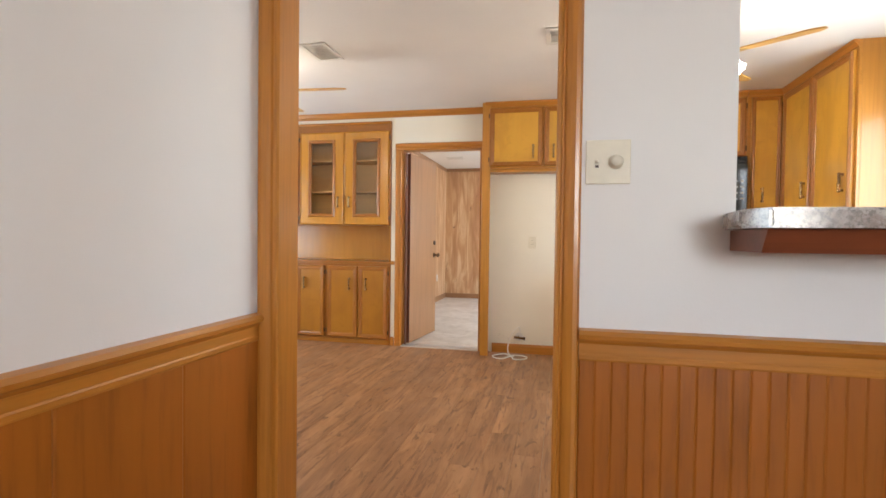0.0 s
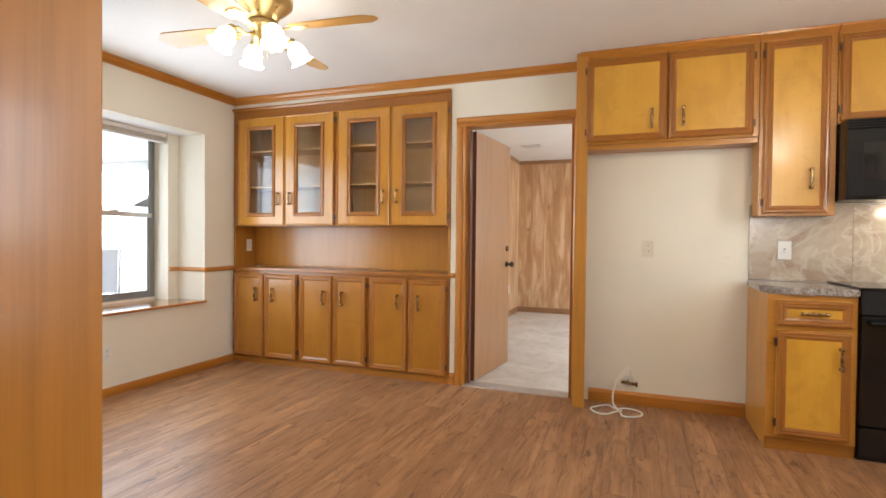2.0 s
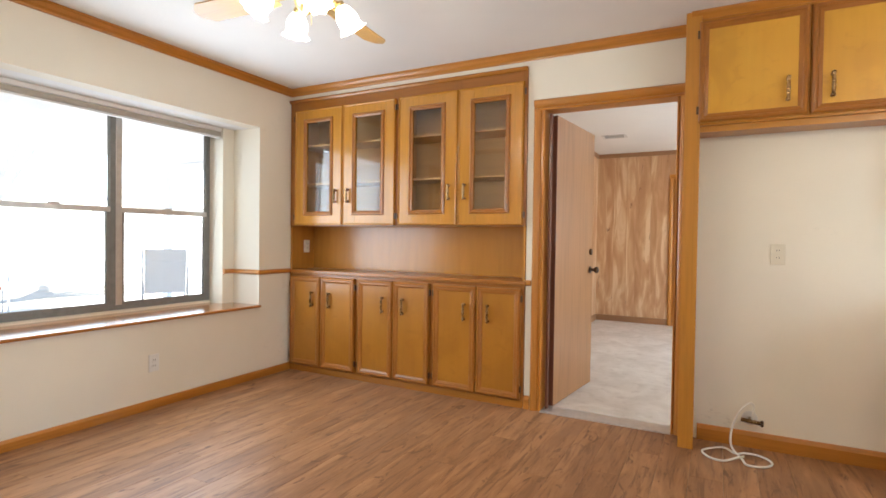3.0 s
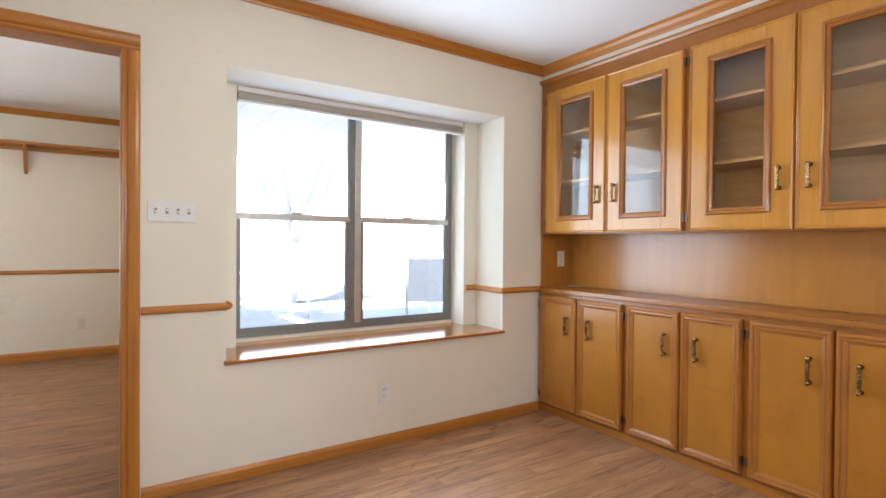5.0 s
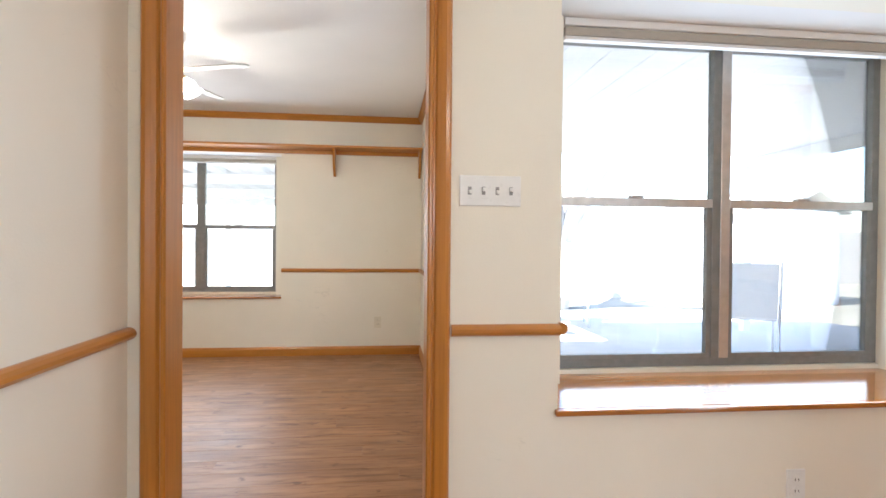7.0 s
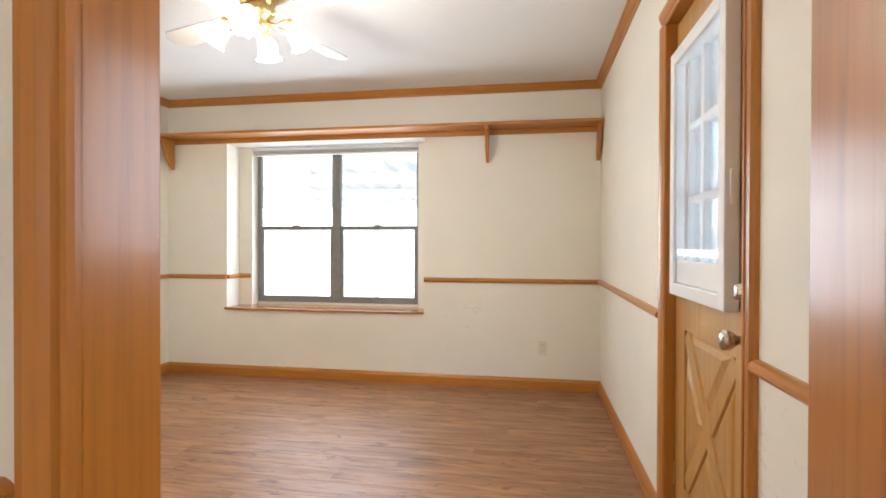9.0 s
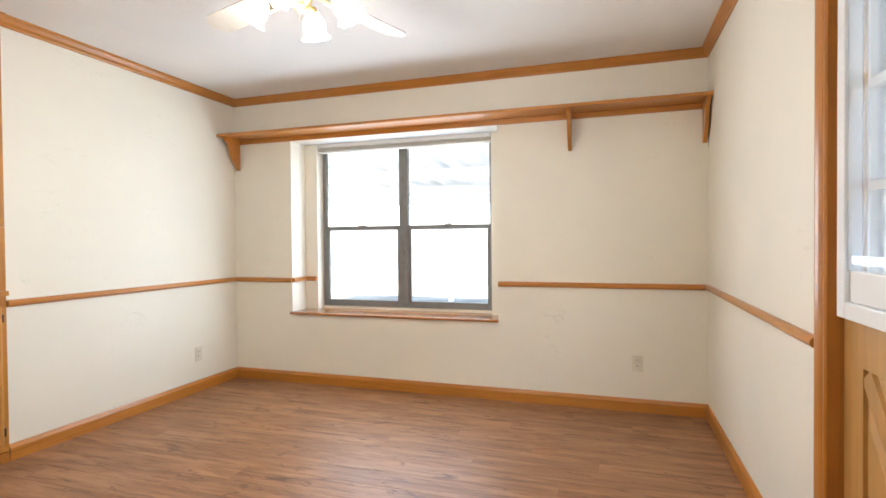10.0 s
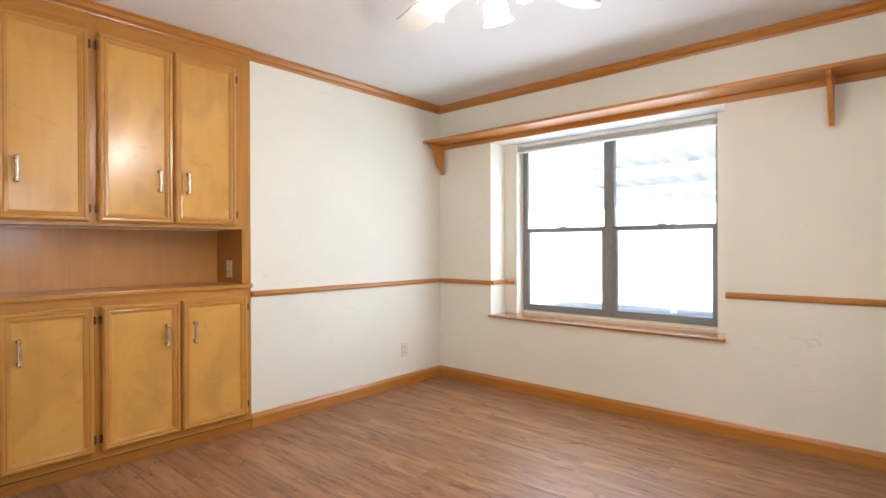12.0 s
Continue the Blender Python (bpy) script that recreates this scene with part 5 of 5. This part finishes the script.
def wainscot(name, side, face, a0, a1):
    h = tagged(new(name), "stained oak beadboard wainscot with a moulded cap", "wainscot", "", "structure")
    out, z1 = Vector(SIDES[side]), 0.80
    ax = Vector((1, 0, 0)) if side in "ns" else Vector((0, 1, 0))
    at = (lambda a, z: Vector((a, face, z))) if side in "ns" else (lambda a, z: Vector((face, a, z)))
    wdt = 0.046 if side in "ns" else 0.372
    a = a0
    while a < a1 - 1e-3:
        b = min(a + wdt, a1)
        prof = [(0, 0), (0, 0.0075), (0.005, 0.010), (b - a - 0.005, 0.010), (b - a, 0.0075), (b - a, 0)]
        part("board", sweep(bmesh.new(), prof, at(a, 0), (0, 0, z1 + 0.012), ax, out), M_BEAD, h)
        a = b
    CAP = [(0, -0.014), (0.013, -0.014), (0.016, -0.008), (0.016, 0.003), (0.013, 0.008), (0.013, 0.036), (0.020, 0.044), (0.030, 0.052), (0.033, 0.064), (0.026, 0.076), (0, 0.08)]
    part("cap_rail", sweep(bmesh.new(), CAP, at(a0, 0.80), ax * (a1 - a0), out, (0, 0, 1)), M_OAK["x" if side in "ns" else "y"], h, "moulded oak cap rail")


wainscot("wainscot_north", "n", EF, ENTRY[1] + 0.074, 2.98)
wainscot("wainscot_west", "w", EW, -2.18, EF)

# ---- back room panelling ----


def panelling(name, side, face, a0, a1):
    h = tagged(new(name), "knotty wood board panelling", "panelling", "", "structure")
    out = Vector(SIDES[side])
    ax = Vector((1, 0, 0)) if side in "ns" else Vector((0, 1, 0))
    at = (lambda a, z: Vector((a, face, z))) if side in "ns" else (lambda a, z: Vector((face, a, z)))
    widths = (0.14, 0.10, 0.18, 0.12, 0.2, 0.09, 0.16)
    a, i = a0, 0
    while a < a1 - 1e-3:
        b = min(a + widths[i % 7], a1)
        part("board", sweep(bmesh.new(), [(0, 0), (0, 0.003), (0.003, 0.006), (b - a - 0.003, 0.006), (b - a, 0.003), (b - a, 0)], at(a, 0), (0, 0, CEIL), ax, out), M_PANEL, h)
        a, i = b, i + 1
    for z, hh in ((0.0, 0.085), (CEIL - 0.06, 0.06)):
        part("trim_strip", sweep(bmesh.new(), [(0, 0), (0.018, 0), (0.018, hh), (0, hh)], at(a0, z), ax * (a1 - a0), out, (0, 0, 1)), M_PANELTRIM, h)


panelling("panelling_west", "w", -2.2, 5.52, 9.62)
panelling("panelling_north", "n", 9.62, -2.2, 1.58)
casing("trim_closet_door", "n", 9.612, -1.14, -0.36, 2.03, "wooden casing round a panelled closet door in the back room")
tagged(part("door_3", cube(-1.137, -0.363, 9.585, 9.611, 0.09, 2.027, bevel=0.003), M_SLAB), "closed flush closet door in the panelled wall", "door", "", "structure")

# ---- backsplash tiles ----
splash = tagged(new("backsplash"), "beige marbled stone tile backsplash", "backsplash", "", "structure")
part("grout", cube(0.30, 2.118, YN - 0.006, YN - 0.0005, 0.909, 1.40), M_GROUT, splash)
for i in range(4):
    x0 = (0.302, 0.862, 1.32, 1.78)[i]
    x1 = (0.859, 1.317, 1.777, 2.117)[i]
    part("tile", cube(x0, x1, YN - 0.013, YN - 0.006, 0.910, 1.396, bevel=0.0015), M_MARBLE, splash)

# ---- outside ----
structure("ground", cube(-200, 120, -140, 180, -0.5, -0.16), M_GRASS, "lawn reaching the horizon", "ground")
structure("patio", cube(-11.5, -4.2, 2.96, 9.5, -0.3, -0.06), M_CONCRETE, "pale concrete patio slab", "patio")
structure("patio_den", cube(-12.0, -7.9, -3.5, 2.95, -0.3, -0.062), M_CONCRETE, "pale concrete patio slab", "patio")


def patio_cover(x0, x1, y0, y1, z, label, beams_along):
    c = thing("patio_cover", pose(0, 0, 0), label, "patio cover")
    n = int((x1 - x0) / 0.3) if beams_along == "y" else int((y1 - y0) / 0.3)
    for i in range(n):
        if beams_along == "y":
            a = x0 + (x1 - x0) * i / n
            part("roof_pan", cube(a + 0.002, a + (x1 - x0) / n - 0.002, y0, y1, z + 0.02, z + 0.05), M_WHITEMETAL, c)
        else:
            a = y0 + (y1 - y0) * i / n
            part("roof_pan", cube(x0, x1, a + 0.002, a + (y1 - y0) / n - 0.002, z + 0.02, z + 0.05), M_WHITEMETAL, c)
    for t in (0.98,):
        if beams_along == "y":
            part("beam", cube(x0 + (x1 - x0) * t - 0.04, x0 + (x1 - x0) * t + 0.04, y0, y1, z - 0.13, z + 0.019), M_WHITEMETAL, c)
        else:
            part("beam", cube(x0, x1, y0 + (y1 - y0) * t - 0.04, y0 + (y1 - y0) * t + 0.04, z - 0.13, z + 0.019), M_WHITEMETAL, c)
    return c


pc1 = patio_cover(-9.3, -4.6, 3.0, 7.9, 2.42, "white metal patio cover on posts", "x")
for x, y in ((-9.15, 7.55), (-9.15, 3.2), (-5.2, 7.8)):
    part("post", cube(x - 0.05, x + 0.05, y - 0.05, y + 0.05, -0.06, 2.29), M_WHITEMETAL, pc1)
pc2 = thing("patio_cover", pose(0, 0, 0), "long white corrugated patio cover on cross beams", "patio cover")
for k in range(26):
    y = -6.0 + k * 0.34
    pan = bmesh.new()
    prof = [(0.0, 0.0), (0.05, 0.05), (0.12, 0.05), (0.17, 0.0), (0.339, 0.0), (0.339, 0.012), (0.175, 0.012), (0.125, 0.062), (0.045, 0.062), (0.0, 0.012)]
    sweep(pan, prof, (-15.0, y, 2.16), (6.75, 0, 0.24), (0, 1, 0), (0, 0, 1))
    part("roof_pan", pan, M_WHITEMETAL, pc2)
for x in (-9.6, -11.4, -13.2, -14.9):
    top = 2.16 + (x + 15.0) * 0.0356
    part("beam", cube(x - 0.05, x + 0.05, -6.0, 2.84, top - 0.16, top - 0.002), M_WHITEMETAL, pc2)
for y in (-5.0, -1.2, 2.6):
    part("post", cube(-14.95, -14.85, y - 0.05, y + 0.05, -0.16, 2.0), M_WHITEMETAL, pc2)


def patio_chair(m):
    c = thing("patio_chair", m, "pale sling patio chair on a metal frame", "chair", "patio chairs")
    part("seat", cube(-0.26, 0.26, -0.25, 0.25, 0.40, 0.425, bevel=0.008), M_SLING, c)
    b = bmesh.new()
    sweep(b, [(0.22, 0.42), (0.24, 0.41), (0.36, 1.02), (0.34, 1.03)], (-0.26, 0, 0), (0.52, 0, 0), (0, 1, 0), (0, 0, 1))
    part("backrest", b, M_SLING, c)
    for x in (-0.28, 0.28):
        for p in (((x, -0.25, 0), (x, -0.25, 0.62)), ((x, 0.3, 0), (x, 0.24, 0.42), (x, 0.37, 1.04)), ((x, -0.25, 0.62), (x, 0.27, 0.62))):
            part("frame_tube", tube(bmesh.new(), p, 0.016), M_WHITEMETAL, c, "", True)


patio_chair(pose(-7.75, 6.55, -0.06, 0, 0, -122))
patio_chair(pose(-9.9, 5.2, -0.06, 0, 0, 75))
tbl = thing("patio_table", pose(-10.3, 4.3, -0.06), "pale metal patio table", "table")
part("tabletop", lathe(bmesh.new(), [(0.0, 0.70), (0.5, 0.70), (0.5, 0.72), (0.0, 0.72)], 24), M_WHITEMETAL, tbl)
for i in range(3):
    a = radians(120 * i)
    part("leg", tube(bmesh.new(), [(0.1 * math.cos(a), 0.1 * math.sin(a), 0.70), (0.38 * math.cos(a), 0.38 * math.sin(a), 0.0)], 0.016), M_WHITEMETAL, tbl)


def tree(m, height, spread, label):
    t = thing("tree", m, label, "tree")
    rnd = random.Random(5)
    bm = bmesh.new()
    tube(bm, smooth_path([(0, 0, 0), (0.1, 0.05, height * 0.1), (0.0, 0.1, height * 0.2)]), 0.30, 9)
    tips = []
    for i in range(6):
        a = i * 1.1 + 0.3
        e = Vector((math.cos(a) * spread * 0.9, math.sin(a) * spread * 0.9, height * (0.68 + 0.1 * (i % 3))))
        s = Vector((0, 0.1, height * 0.19))
        mid = s.lerp(e, 0.5) + Vector((0, 0, 0.25))
        tube(bm, smooth_path([s, mid, e]), [0.18 - 0.14 * k / 10 for k in range(11)], 7)
        tips += [e, mid.lerp(e, 0.5)]
    part("trunk", bm, M_BARK, t, "", True)
    crown = bmesh.new()
    for tip in tips:
        for k in range(110):
            c = tip + Vector((rnd.gauss(0, 0.42), rnd.gauss(0, 0.42), rnd.gauss(0.1, 0.32))) * spread * 0.45
            n1 = Vector((rnd.uniform(-1, 1), rnd.uniform(-1, 1), rnd.uniform(-1, 1))).normalized()
            n2 = n1.orthogonal().normalized()
            w = rnd.uniform(0.05, 0.09)
            crown.faces.new([crown.verts.new(c + q) for q in (n1 * w, n2 * w * 0.5, -n1 * w, -n2 * w * 0.5)])
    part("crown", crown, M_LEAF, t)


tree(pose(-12.6, 5.9, -0.16), 6.6, 2.8, "leafy garden tree with a forked pale trunk")


def fence(a, b, label):
    f = thing("fence", pose(0, 0, 0), label, "fence")
    a, b = Vector(a), Vector(b)
    d = (b - a).normalized()
    n = int((b - a).length / 0.15)
    me = None
    for i in range(n):
        p = a + d * 0.15 * i
        if me is None:
            me = mesh_of("fence_board", cube(-0.068, 0.068, -0.01, 0.01, 0, 1.85), M_FENCE)
        o = new("fence_board", me)
        o.parent = f
        o.matrix_basis = pose(p.x, p.y, -0.16, 0, 0, math.degrees(math.atan2(d.y, d.x)))


shed = thing("garden_shed", pose(-14.2, 11.2, -0.16, 0, 0, 20), "pale garden shed with a low roof", "shed")
part("wall", cube(-1.6, 1.6, -1.1, 1.1, 0, 2.1), M_WHITEMETAL, shed)
part("roof", sweep(bmesh.new(), [(-1.3, 0), (0, 0.5), (1.3, 0), (1.3, -0.06), (0, 0.42), (-1.3, -0.06)], (-1.75, 0, 2.1), (3.5, 0, 0), (0, 1, 0), (0, 0, 1)), M_GROUT, shed)
part("door", cube(-0.45, 0.45, -1.13, -1.101, 0.02, 1.9, bevel=0.004), M_SLING, shed)
fence((-19, -8, 0), (-19, 20, 0), "weathered board fence at the end of the yard")

# ---- floor planks ----
floor = tagged(new("floor"), "brown oak laminate plank floor", "floor", "", "structure")
PW, PL = 0.152, 1.22
plank_meshes = {}


def plank(x0, x1, y0, y1):
    key = (round(x1 - x0, 3), round(y1 - y0, 3))
    if key not in plank_meshes:
        w, l, g = key[0], key[1], 0.0006
        bm = bmesh.new()
        prof = [(g, -0.012), (g, -0.0006), (g + 0.0008, 0), (w - g - 0.0008, 0), (w - g, -0.0006), (w - g, -0.012)]
        sweep(bm, prof, (0, g * 0.5, 0), (0, l - g, 0), (1, 0, 0), (0, 0, 1))
        plank_meshes[key] = mesh_of("plank", bm, M_PLANK)
    o = new("plank", plank_meshes[key])
    o.parent = floor
    o.location = (x0, y0, 0)


def lay(x0, x1, y0, y1):
    row, x = 0, x0
    while x < x1 - 0.01:
        xe = min(x + PW, x1)
        y = y0 - (0.0, 0.61, 0.31, 0.92, 0.15, 0.76, 0.46)[row % 7] * PL
        while y < y1 - 0.01:
            a, b = max(y, y0), min(y + PL, y1)
            if b - a > 0.02:
                plank(x, xe, a, b)
            y += PL
        row, x = row + 1, xe


lay(-4.06, 2.12, YS, YN)
lay(-7.656, -4.06, -0.96, 2.81)
lay(EW, 2.98, -2.18, YS)
